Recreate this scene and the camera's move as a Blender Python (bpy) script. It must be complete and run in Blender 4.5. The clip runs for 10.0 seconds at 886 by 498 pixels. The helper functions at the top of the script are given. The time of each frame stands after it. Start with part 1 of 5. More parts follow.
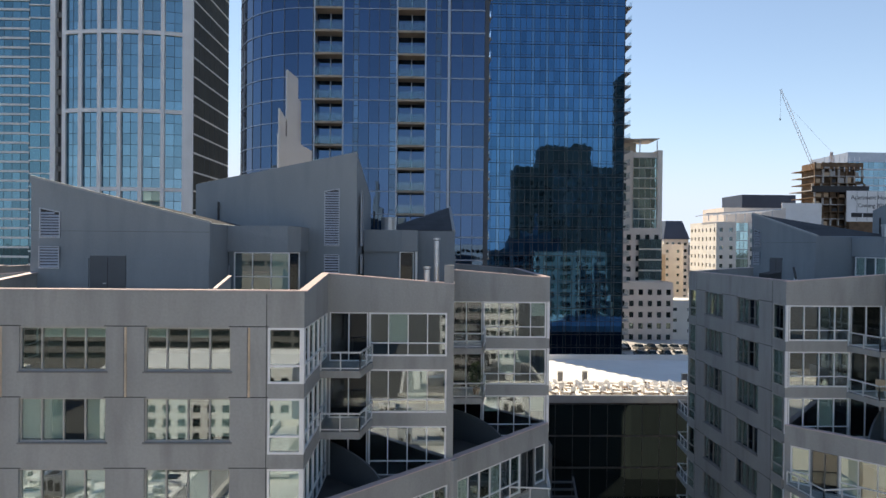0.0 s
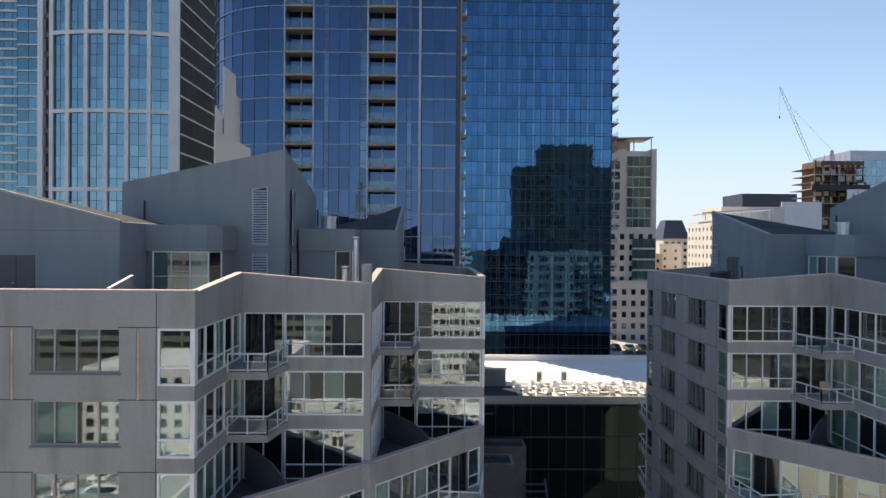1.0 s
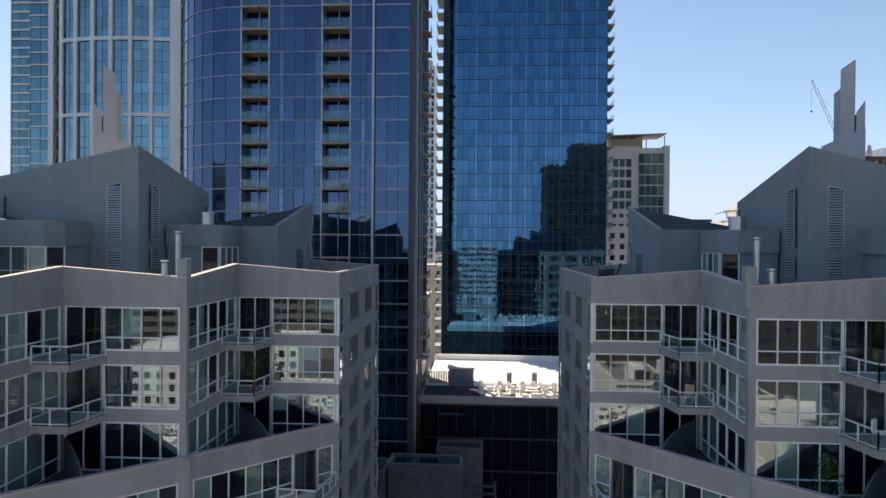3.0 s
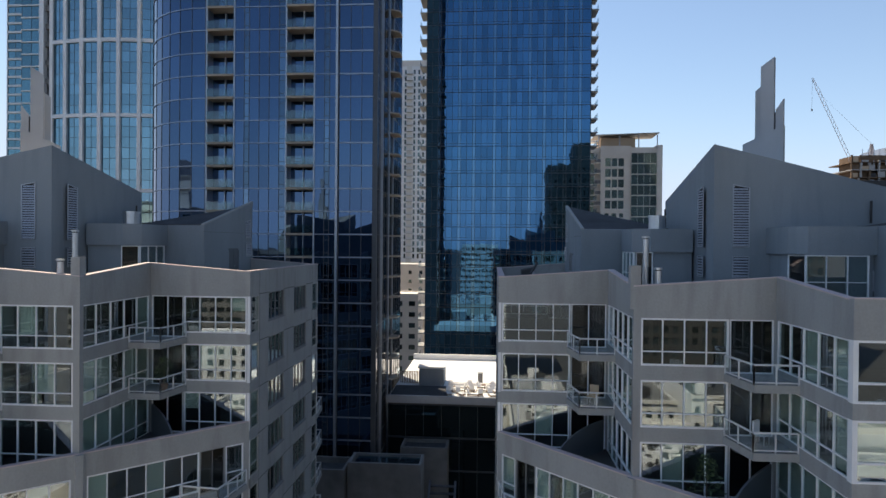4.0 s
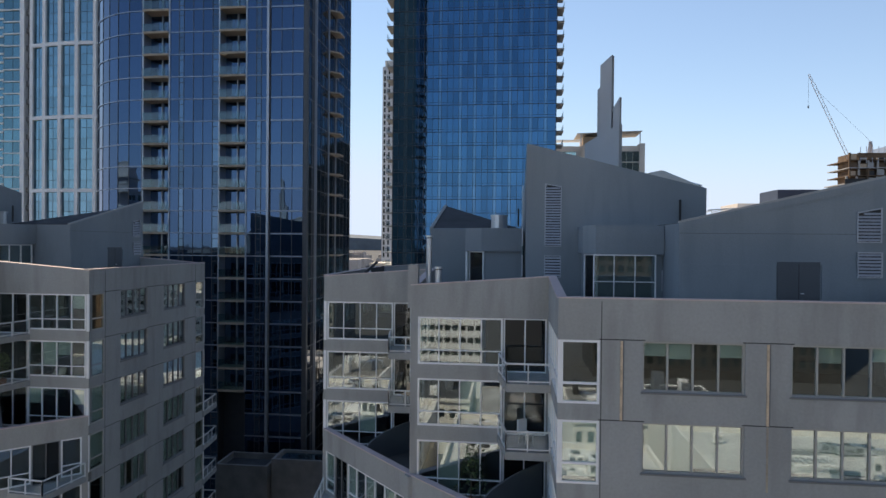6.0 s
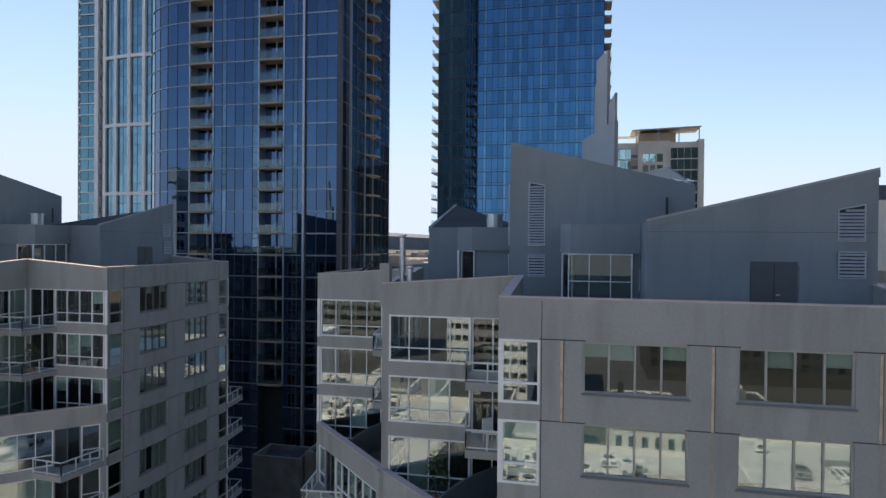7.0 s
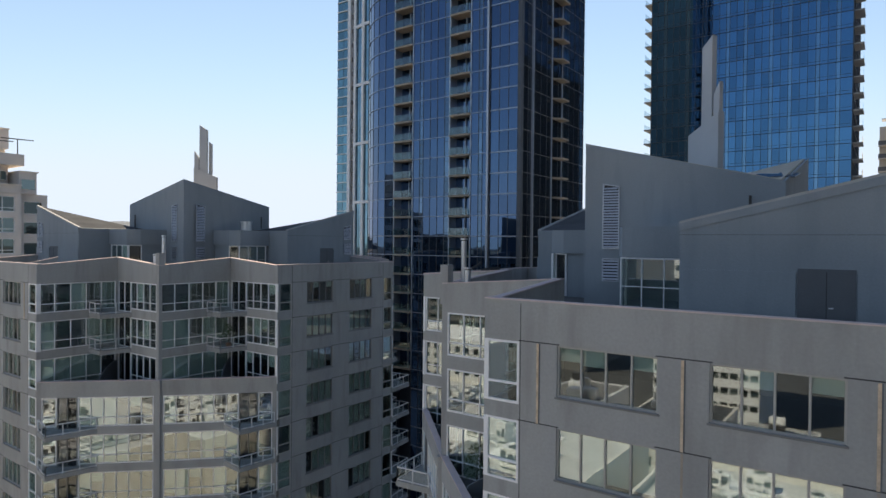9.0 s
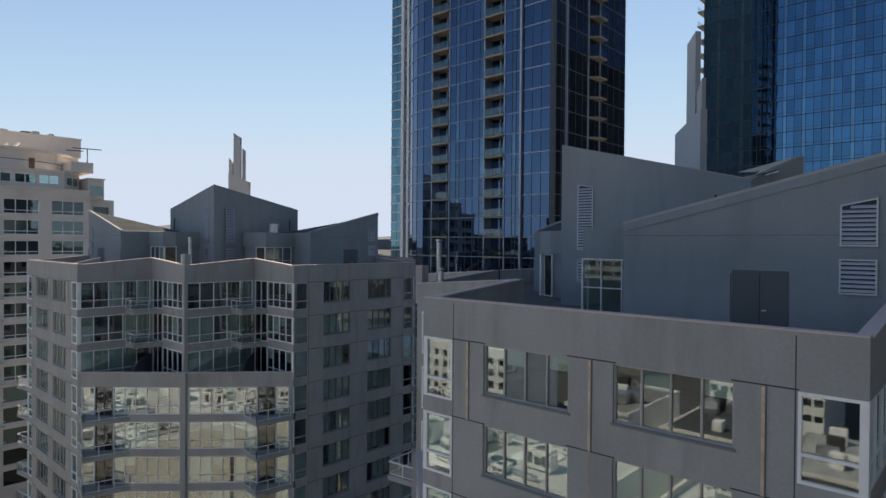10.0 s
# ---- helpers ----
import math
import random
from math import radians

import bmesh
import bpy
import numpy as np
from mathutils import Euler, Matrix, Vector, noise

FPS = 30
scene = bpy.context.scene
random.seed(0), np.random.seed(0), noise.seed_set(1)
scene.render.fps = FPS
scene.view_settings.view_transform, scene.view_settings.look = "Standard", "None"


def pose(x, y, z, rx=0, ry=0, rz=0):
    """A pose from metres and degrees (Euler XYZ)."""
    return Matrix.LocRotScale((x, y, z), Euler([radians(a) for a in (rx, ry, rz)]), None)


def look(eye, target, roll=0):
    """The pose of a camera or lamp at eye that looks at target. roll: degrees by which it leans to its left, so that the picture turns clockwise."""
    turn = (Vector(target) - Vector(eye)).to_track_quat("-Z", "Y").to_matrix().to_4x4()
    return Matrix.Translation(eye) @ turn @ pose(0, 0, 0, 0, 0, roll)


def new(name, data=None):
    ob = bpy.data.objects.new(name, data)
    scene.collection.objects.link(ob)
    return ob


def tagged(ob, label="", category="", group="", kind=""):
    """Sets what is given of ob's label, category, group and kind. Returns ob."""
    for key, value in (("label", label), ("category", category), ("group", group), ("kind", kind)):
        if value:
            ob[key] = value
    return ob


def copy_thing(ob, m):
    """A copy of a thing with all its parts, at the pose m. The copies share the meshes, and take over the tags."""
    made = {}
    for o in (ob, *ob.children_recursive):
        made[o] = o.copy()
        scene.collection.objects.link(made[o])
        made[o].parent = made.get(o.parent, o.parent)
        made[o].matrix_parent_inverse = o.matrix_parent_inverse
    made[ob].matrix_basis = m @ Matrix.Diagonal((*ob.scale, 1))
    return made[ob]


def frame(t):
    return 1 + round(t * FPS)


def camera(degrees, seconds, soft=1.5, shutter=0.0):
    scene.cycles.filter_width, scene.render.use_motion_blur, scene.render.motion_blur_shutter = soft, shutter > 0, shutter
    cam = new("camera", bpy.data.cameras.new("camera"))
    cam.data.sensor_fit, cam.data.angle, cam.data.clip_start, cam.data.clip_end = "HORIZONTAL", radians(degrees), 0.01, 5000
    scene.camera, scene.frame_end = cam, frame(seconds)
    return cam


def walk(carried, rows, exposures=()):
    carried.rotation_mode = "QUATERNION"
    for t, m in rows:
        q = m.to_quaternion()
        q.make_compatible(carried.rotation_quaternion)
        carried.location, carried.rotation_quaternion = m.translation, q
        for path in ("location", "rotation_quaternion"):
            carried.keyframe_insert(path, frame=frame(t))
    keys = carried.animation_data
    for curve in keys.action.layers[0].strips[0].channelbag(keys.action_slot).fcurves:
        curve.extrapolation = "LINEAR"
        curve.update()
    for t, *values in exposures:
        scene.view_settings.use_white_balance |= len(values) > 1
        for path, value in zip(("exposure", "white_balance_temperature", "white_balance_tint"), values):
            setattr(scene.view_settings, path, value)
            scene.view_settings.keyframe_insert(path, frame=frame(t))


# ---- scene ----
cam = camera(71.5, 10.0)
ROWS = [
    (0, -0.021, 0.009, 39.924, 89.575, -0.52, -1.483),
    (0.5, 2.208, 0.336, 39.933, 89.556, -0.49, -1.168),
    (1, 4.526, 0.666, 39.894, 89.565, -0.436, -0.785),
    (1.5, 7.256, 0.885, 39.847, 89.581, -0.435, 1.122),
    (2, 9.869, 1.133, 39.811, 89.564, -0.427, 1.666),
    (3.5, 19.079, 1.803, 39.641, 89.586, -0.477, 4.259),
    (4, 22.044, 2.036, 39.667, 89.575, -0.492, 4.546),
    (4.5, 25.16, 2.235, 39.73, 89.564, -0.491, 4.74),
    (5, 27.903, 2.412, 39.768, 89.558, -0.506, 4.801),
    (5.5, 30.812, 2.605, 39.757, 89.536, -0.517, 4.989),
    (7, 37.94, 3.277, 39.765, 89.411, -0.487, 12.583),
    (7.5, 40.264, 3.634, 39.81, 89.388, -0.501, 16.857),
    (8, 42.55, 3.955, 39.882, 89.35, -0.519, 23.513),
    (8.5, 45.122, 4.649, 39.894, 89.365, -0.542, 30.746),
    (9, 47.429, 5.552, 39.923, 89.37, -0.543, 35.879),
    (9.5, 49.701, 6.726, 39.932, 89.404, -0.46, 39.807),
    (10, 51.849, 8.036, 39.979, 89.399, -0.417, 42.34),
]
EXPOSURES = [(0.0, 0.72, 8150, 10), (1.0, 0.71, 8050, 10), (2.2, 0.63, 7800, 10), (3.5, 0.57, 7750, 10), (5.5, 0.59, 7850, 10), (7.5, 0.7, 8200, 10), (9.3, 0.71, 8400, 10), (9.7, 0.54, 8350, 10), (10.0, 0.4, 8250, 10)]
walk(cam, [(t, pose(x, y, z, tip, lean, turn)) for t, x, y, z, tip, lean, turn in ROWS], EXPOSURES)

# ---- world, sun, exposure ----
SUN_YAW, SUN_UP = 37.0, 52.0
world = bpy.data.worlds.new("world")
scene.world = world
world.use_nodes = True
wn = world.node_tree.nodes
sky = wn.new("ShaderNodeTexSky")
sky.sky_type = "NISHITA"
sky.sun_disc = False
sky.sun_elevation = radians(SUN_UP)
sky.sun_rotation = radians(-SUN_YAW)
sky.air_density, sky.dust_density, sky.ozone_density = 0.85, 0.0, 3.0
wn["Background"].inputs["Strength"].default_value = 0.135
# bright haze near the horizon levels off softly
split, join = wn.new("ShaderNodeSeparateColor"), wn.new("ShaderNodeCombineColor")
world.node_tree.links.new(sky.outputs["Color"], split.inputs["Color"])
for channel, most in (("Red", 3.25), ("Green", 4.2), ("Blue", 6.1)):
    level = wn.new("ShaderNodeMath")
    level.operation = "SMOOTH_MIN"
    level.inputs[1].default_value, level.inputs[2].default_value = most, 2.5
    world.node_tree.links.new(split.outputs[channel], level.inputs[0])
    world.node_tree.links.new(level.outputs["Value"], join.inputs[channel])
world.node_tree.links.new(join.outputs["Color"], wn["Background"].inputs["Color"])
sun = new("sun", bpy.data.lights.new("sun", "SUN"))
sun.data.energy, sun.data.angle, sun.data.color = 4.2, radians(0.6), (1.0, 0.93, 0.83)
sun.matrix_world = look((-200 * math.sin(radians(SUN_YAW)), 200 * math.cos(radians(SUN_YAW)), 200 * math.tan(radians(SUN_UP))), (0, 0, 0))


# ---- materials ----
def mat(name, colour, rough=0.7, metal=0.0, spread=0.12, scale=1.2, grain=18.0, bump=0.02, stain=None, stain_amount=0.0, spec=0.5, vary=0.0, streak=False):
    """A surface with coarse mottling, fine grain and a little relief; vary changes it from piece to piece."""
    m = bpy.data.materials.new(name)
    m.use_nodes = True
    n, l = m.node_tree.nodes, m.node_tree.links
    b = n["Principled BSDF"]
    co = n.new("ShaderNodeTexCoord")
    geo = n.new("ShaderNodeNewGeometry")
    coarse = n.new("ShaderNodeTexNoise")
    coarse.inputs["Scale"].default_value, coarse.inputs["Detail"].default_value = scale, 6
    fine = n.new("ShaderNodeTexNoise")
    fine.inputs["Scale"].default_value, fine.inputs["Detail"].default_value = grain, 3
    src = geo.outputs["Position"]
    if streak:
        mp = n.new("ShaderNodeMapping")
        mp.inputs["Scale"].default_value = (1.0, 1.0, 0.45)
        l.new(src, mp.inputs["Vector"])
        l.new(mp.outputs["Vector"], coarse.inputs["Vector"])
    else:
        l.new(src, coarse.inputs["Vector"])
    l.new(src, fine.inputs["Vector"])
    ramp = n.new("ShaderNodeMapRange")
    ramp.inputs["From Min"].default_value, ramp.inputs["From Max"].default_value = 0.3, 0.7
    ramp.inputs["To Min"].default_value, ramp.inputs["To Max"].default_value = 1 - spread, 1 + spread
    l.new(coarse.outputs["Fac"], ramp.inputs["Value"])
    fr = n.new("ShaderNodeMapRange")
    fr.inputs["From Min"].default_value, fr.inputs["From Max"].default_value = 0.3, 0.7
    fr.inputs["To Min"].default_value, fr.inputs["To Max"].default_value = 1 - spread * 0.5, 1 + spread * 0.5
    l.new(fine.outputs["Fac"], fr.inputs["Value"])
    mul = n.new("ShaderNodeMath")
    mul.operation = "MULTIPLY"
    l.new(ramp.outputs["Result"], mul.inputs[0])
    l.new(fr.outputs["Result"], mul.inputs[1])
    value = mul.outputs["Value"]
    if vary:
        info = n.new("ShaderNodeObjectInfo")
        add = n.new("ShaderNodeMath")
        add.operation = "ADD"
        l.new(info.outputs["Random"], add.inputs[0])
        l.new(geo.outputs["Random Per Island"], add.inputs[1])
        fr2 = n.new("ShaderNodeMath")
        fr2.operation = "FRACT"
        l.new(add.outputs["Value"], fr2.inputs[0])
        vr = n.new("ShaderNodeMapRange")
        vr.inputs["To Min"].default_value, vr.inputs["To Max"].default_value = 1 - vary, 1 + vary
        l.new(fr2.outputs["Value"], vr.inputs["Value"])
        m2 = n.new("ShaderNodeMath")
        m2.operation = "MULTIPLY"
        l.new(value, m2.inputs[0])
        l.new(vr.outputs["Result"], m2.inputs[1])
        value = m2.outputs["Value"]
    tint = n.new("ShaderNodeVectorMath")
    tint.operation = "SCALE"
    tint.inputs[0].default_value = colour
    l.new(value, tint.inputs["Scale"])
    out = tint.outputs["Vector"]
    if stain:
        sn = n.new("ShaderNodeTexNoise")
        sn.inputs["Scale"].default_value, sn.inputs["Detail"].default_value = 0.9, 8
        mp2 = n.new("ShaderNodeMapping")
        mp2.inputs["Scale"].default_value = (1.6, 1.6, 0.25)
        l.new(src, mp2.inputs["Vector"])
        l.new(mp2.outputs["Vector"], sn.inputs["Vector"])
        sr = n.new("ShaderNodeMapRange")
        sr.inputs["From Min"].default_value, sr.inputs["From Max"].default_value = 0.5, 0.72
        sr.inputs["To Max"].default_value = stain_amount
        l.new(sn.outputs["Fac"], sr.inputs["Value"])
        mix = n.new("ShaderNodeMix")
        mix.data_type = "RGBA"
        l.new(sr.outputs["Result"], mix.inputs["Factor"])
        l.new(out, mix.inputs["A"])
        mix.inputs["B"].default_value = (*stain, 1)
        out = mix.outputs["Result"]
    l.new(out, b.inputs["Base Color"])
    b.inputs["Roughness"].default_value, b.inputs["Metallic"].default_value = rough, metal
    b.inputs["Specular IOR Level"].default_value = spec
    if bump:
        bp = n.new("ShaderNodeBump")
        bp.inputs["Strength"].default_value, bp.inputs["Distance"].default_value = 0.5, bump
        l.new(fine.outputs["Fac"], bp.inputs["Height"])
        l.new(bp.outputs["Normal"], b.inputs["Normal"])
    return m


def tower_glass(name, colour, mirror=0.45, vary=0.35, wave=0.012, rough=0.02):
    """Coated curtain-wall glass: a tinted mirror over a dark body, each pane a little different in tint and tilt."""
    m = bpy.data.materials.new(name)
    m.use_nodes = True
    n, l = m.node_tree.nodes, m.node_tree.links
    b = n["Principled BSDF"]
    geo, info = n.new("ShaderNodeNewGeometry"), n.new("ShaderNodeObjectInfo")
    add, fr = n.new("ShaderNodeMath"), n.new("ShaderNodeMath")
    add.operation, fr.operation = "ADD", "FRACT"
    l.new(info.outputs["Random"], add.inputs[0])
    l.new(geo.outputs["Random Per Island"], add.inputs[1])
    l.new(add.outputs["Value"], fr.inputs[0])
    vr = n.new("ShaderNodeMapRange")
    vr.inputs["To Min"].default_value, vr.inputs["To Max"].default_value = 1 - vary, 1 + vary
    l.new(fr.outputs["Value"], vr.inputs["Value"])
    tint = n.new("ShaderNodeVectorMath")
    tint.operation = "SCALE"
    tint.inputs[0].default_value = colour
    l.new(vr.outputs["Result"], tint.inputs["Scale"])
    l.new(tint.outputs["Vector"], b.inputs["Base Color"])
    b.inputs["Metallic"].default_value = mirror
    b.inputs["Roughness"].default_value = rough
    noise_a = n.new("ShaderNodeTexNoise")
    noise_a.inputs["Scale"].default_value, noise_a.inputs["Detail"].default_value = 0.45, 2
    noise_a.noise_dimensions = "4D"
    w = n.new("ShaderNodeMath")
    w.operation = "MULTIPLY"
    w.inputs[1].default_value = 40.0
    l.new(fr.outputs["Value"], w.inputs[0])
    l.new(w.outputs["Value"], noise_a.inputs["W"])
    l.new(geo.outputs["Position"], noise_a.inputs["Vector"])
    bp = n.new("ShaderNodeBump")
    bp.inputs["Strength"].default_value, bp.inputs["Distance"].default_value = 1.0, wave
    l.new(noise_a.outputs["Fac"], bp.inputs["Height"])
    l.new(bp.outputs["Normal"], b.inputs["Normal"])
    return m


def window_glass(name, tint=(0.55, 0.6, 0.6), gleam=0.07, wave=0.01):
    """A thin pane: clear through, with a mirror image that grows to the edges."""
    m = bpy.data.materials.new(name)
    m.use_nodes = True
    n, l = m.node_tree.nodes, m.node_tree.links
    n.remove(n["Principled BSDF"])
    clear, gloss, mix = n.new("ShaderNodeBsdfTransparent"), n.new("ShaderNodeBsdfGlossy"), n.new("ShaderNodeMixShader")
    clear.inputs["Color"].default_value = (*tint, 1)
    gloss.inputs["Roughness"].default_value = 0.02
    gloss.inputs["Color"].default_value = (0.84, 0.93, 1.0, 1)
    facing, power, grow = n.new("ShaderNodeLayerWeight"), n.new("ShaderNodeMath"), n.new("ShaderNodeMapRange")
    facing.inputs["Blend"].default_value = 0.5
    power.operation = "POWER"
    power.inputs[1].default_value = 5.0
    l.new(facing.outputs["Facing"], power.inputs[0])
    grow.inputs["To Min"].default_value = gleam
    l.new(power.outputs["Value"], grow.inputs["Value"])
    geo, info = n.new("ShaderNodeNewGeometry"), n.new("ShaderNodeObjectInfo")
    tex = n.new("ShaderNodeTexNoise")
    tex.noise_dimensions = "4D"
    tex.inputs["Scale"].default_value, tex.inputs["Detail"].default_value = 0.8, 1
    w = n.new("ShaderNodeMath")
    w.operation = "MULTIPLY"
    w.inputs[1].default_value = 30.0
    l.new(info.outputs["Random"], w.inputs[0])
    l.new(w.outputs["Value"], tex.inputs["W"])
    l.new(geo.outputs["Position"], tex.inputs["Vector"])
    bp = n.new("ShaderNodeBump")
    bp.inputs["Strength"].default_value, bp.inputs["Distance"].default_value = 1.0, wave
    l.new(tex.outputs["Fac"], bp.inputs["Height"])
    l.new(bp.outputs["Normal"], gloss.inputs["Normal"])
    l.new(grow.outputs["Result"], mix.inputs["Fac"])
    l.new(clear.outputs["BSDF"], mix.inputs[1])
    l.new(gloss.outputs["BSDF"], mix.inputs[2])
    l.new(mix.outputs["Shader"], n["Material Output"].inputs["Surface"])
    return m


CONCRETE = mat("painted_concrete", (0.33, 0.334, 0.325), 0.85, spread=0.09, scale=0.45, grain=9, stain=(0.215, 0.205, 0.2), stain_amount=0.5, streak=True)
CAP = mat("pale_roof_edge", (0.34, 0.345, 0.34), 0.6, spread=0.06, scale=1.0)
STUCCO = mat("blue_grey_stucco", (0.24, 0.275, 0.3), 0.85, spread=0.07, scale=0.4, grain=14, stain=(0.17, 0.2, 0.222), stain_amount=0.35, streak=True)
COPING = mat("coping_metal", (0.55, 0.44, 0.43), 0.5, spread=0.06, scale=2)
ROOFING = mat("dark_roofing", (0.07, 0.075, 0.082), 0.95, spread=0.2, scale=0.7, spec=0.15)
DECK = mat("roof_deck", (0.09, 0.09, 0.09), 0.9, spread=0.2, scale=0.8)
WHITE = mat("white_window_frame", (0.8, 0.8, 0.8), 0.45, spread=0.04, bump=0)
FLATFRAME = mat("pale_grey_window_frame", (0.37, 0.36, 0.335), 0.5, spread=0.06, bump=0)
DARKFRAME = mat("grey_window_frame", (0.16, 0.16, 0.165), 0.5, spread=0.05, bump=0)
RUST = mat("rusted_joint", (0.58, 0.44, 0.31), 0.8, spread=0.3, scale=1.5, stain=(0.42, 0.36, 0.3), stain_amount=0.6)
STREAK = mat("rust_stain", (0.36, 0.29, 0.22), 0.85, spread=0.25, scale=1.5, stain=(0.33, 0.31, 0.3), stain_amount=1.0)
SCORE_SHADE = mat("scored_joint_and_shade", (0.13, 0.14, 0.15), 0.9, bump=0)
JOINT = mat("dark_joint", (0.05, 0.05, 0.052), 0.9, bump=0)
RAIL = mat("grey_painted_rail", (0.66, 0.66, 0.66), 0.4, metal=0.0, spread=0.05, bump=0)
# near-black, so that the dimness of unlit rooms is in the colour
INSIDE = mat("dim_room", (0.07, 0.066, 0.062), 0.9, spread=0.15, scale=0.3, bump=0)
BLIND = mat("window_blind", (0.66, 0.72, 0.68), 0.8, spread=0.04, vary=0.15, bump=0)
STEEL = mat("galvanised_steel", (0.6, 0.62, 0.64), 0.35, metal=0.9, spread=0.1)
DOORM = mat("grey_metal_door", (0.088, 0.1, 0.113), 0.5, spread=0.06)
PANE = window_glass("window_glass", (0.8, 0.86, 0.83), 0.2, 0.0009)
DOORGLASS = window_glass("door_glass", (0.5, 0.5, 0.5), 0.09, 0.0012)
RAILGLASS = window_glass("rail_glass", (0.95, 0.98, 0.98), 0.03, 0.001)
SLOTGLASS = window_glass("green_rail_glass", (0.65, 0.8, 0.8), 0.07, 0.002)
GLASS_A = tower_glass("blue_tower_glass", (0.056, 0.106, 0.188), 0.96, 0.14, 0.006)
GLASS_A2 = tower_glass("grey_blue_tower_glass", (0.082, 0.144, 0.22), 0.96, 0.3, 0.006)
GLASS_G = tower_glass("green_bay_glass", (0.3, 0.45, 0.45), 0.8, 0.35)
GLASS_B = tower_glass("deep_blue_tower_glass", (0.041, 0.137, 0.258), 0.97, 0.18, 0.006)
GLASS_B2 = tower_glass("light_blue_tower_glass", (0.078, 0.19, 0.31), 0.97, 0.12, 0.006)
GLASS_S = tower_glass("dark_reflection_glass", (0.055, 0.065, 0.08), 0.7, 0.2, 0.006)
GLASS_O = tower_glass("teal_office_glass", (0.16, 0.29, 0.36), 0.92, 0.15, 0.006)
GLASS_W = tower_glass("teal_wing_glass", (0.11, 0.24, 0.3), 0.8, 0.2, 0.006)
GLASS_D = tower_glass("dark_podium_glass", (0.032, 0.05, 0.053), 0.75, 0.15, 0.004)
GLASS_F = tower_glass("far_window_glass", (0.085, 0.12, 0.125), 0.7, 0.6)
BANDLINE = mat("blue_grey_band", (0.29, 0.33, 0.4), 0.4, metal=0.6, spread=0.05, bump=0)
MULLION = mat("dark_mullion", (0.09, 0.095, 0.105), 0.5, metal=0.4, bump=0)
SILVER = mat("silver_mullion", (0.42, 0.45, 0.5), 0.4, metal=0.6, spread=0.05, bump=0)
WHITEPANEL = mat("white_tower_panel", (0.82, 0.81, 0.8), 0.55, spread=0.05, scale=0.3)
SLAB = mat("balcony_slab", (0.42, 0.40, 0.38), 0.8, spread=0.1)
SLABDARK = mat("weathered_dark_concrete", (0.19, 0.185, 0.18), 0.9, spread=0.2, scale=0.6)
SOFFIT = mat("balcony_soffit", (0.38, 0.31, 0.24), 0.8, spread=0.1)
CREAM = mat("cream_concrete", (0.76, 0.69, 0.61), 0.85, spread=0.08, scale=0.2)
PALE = mat("pale_stucco", (0.72, 0.69, 0.64), 0.85, spread=0.06, scale=0.2)
TAN = mat("tan_stucco", (0.55, 0.40, 0.27), 0.85, spread=0.08, scale=0.2)
BEIGE = mat("beige_stucco", (0.7, 0.635, 0.585), 0.85, spread=0.08, scale=0.3)
WHITEROOF = mat("white_roof_membrane", (0.85, 0.85, 0.84), 0.8, spread=0.04, scale=0.2)
PALEDECK = mat("pale_grey_roof", (0.56, 0.55, 0.53), 0.85, spread=0.15, scale=0.3, grain=2, stain=(0.25, 0.24, 0.23), stain_amount=0.7)
GREYROOF = mat("grey_gravel_roof", (0.34, 0.35, 0.36), 0.9, spread=0.3, scale=0.25, grain=3, stain=(0.16, 0.155, 0.15), stain_amount=0.8)
WEAVE = mat("tan_wicker", (0.3, 0.22, 0.15), 0.8, spread=0.2)
SOLAR = mat("solar_panel", (0.02, 0.025, 0.04), 0.2, spread=0.1, bump=0)
ASPHALT = mat("asphalt", (0.065, 0.065, 0.065), 0.9, spread=0.12, scale=0.05, grain=0.6, bump=0)
BROWN = mat("brown_formwork", (0.16, 0.10, 0.06), 0.85, spread=0.3, scale=0.4)
CRANE = mat("crane_steel", (0.62, 0.55, 0.52), 0.6, spread=0.15)
FIN = mat("pale_fin_stucco", (0.42, 0.44, 0.46), 0.85, spread=0.06, scale=0.5)
NAVY = mat("navy_cladding", (0.05, 0.065, 0.10), 0.5, spread=0.08, scale=0.2)
POT = mat("clay_pot", (0.3, 0.16, 0.1), 0.8)
PALEROOF = mat("tan_metal_roof", (0.5, 0.43, 0.34), 0.6, spread=0.08, scale=0.8)
HILL = mat("far_hill", (0.13, 0.15, 0.17), 0.95, spread=0.2, scale=0.01, grain=0.05, bump=0)
LEAF = mat("leaves", (0.05, 0.085, 0.03), 0.6, spread=0.3, scale=3, vary=0.4)
BROWN_REFLECT = mat("brown_reflection_glass", (0.04, 0.036, 0.026), 0.6, spread=0.3, scale=0.15, bump=0, spec=0.1)
DARKTOWER = mat("dark_tower_stone", (0.06, 0.055, 0.05), 0.7, spread=0.1, scale=0.1)


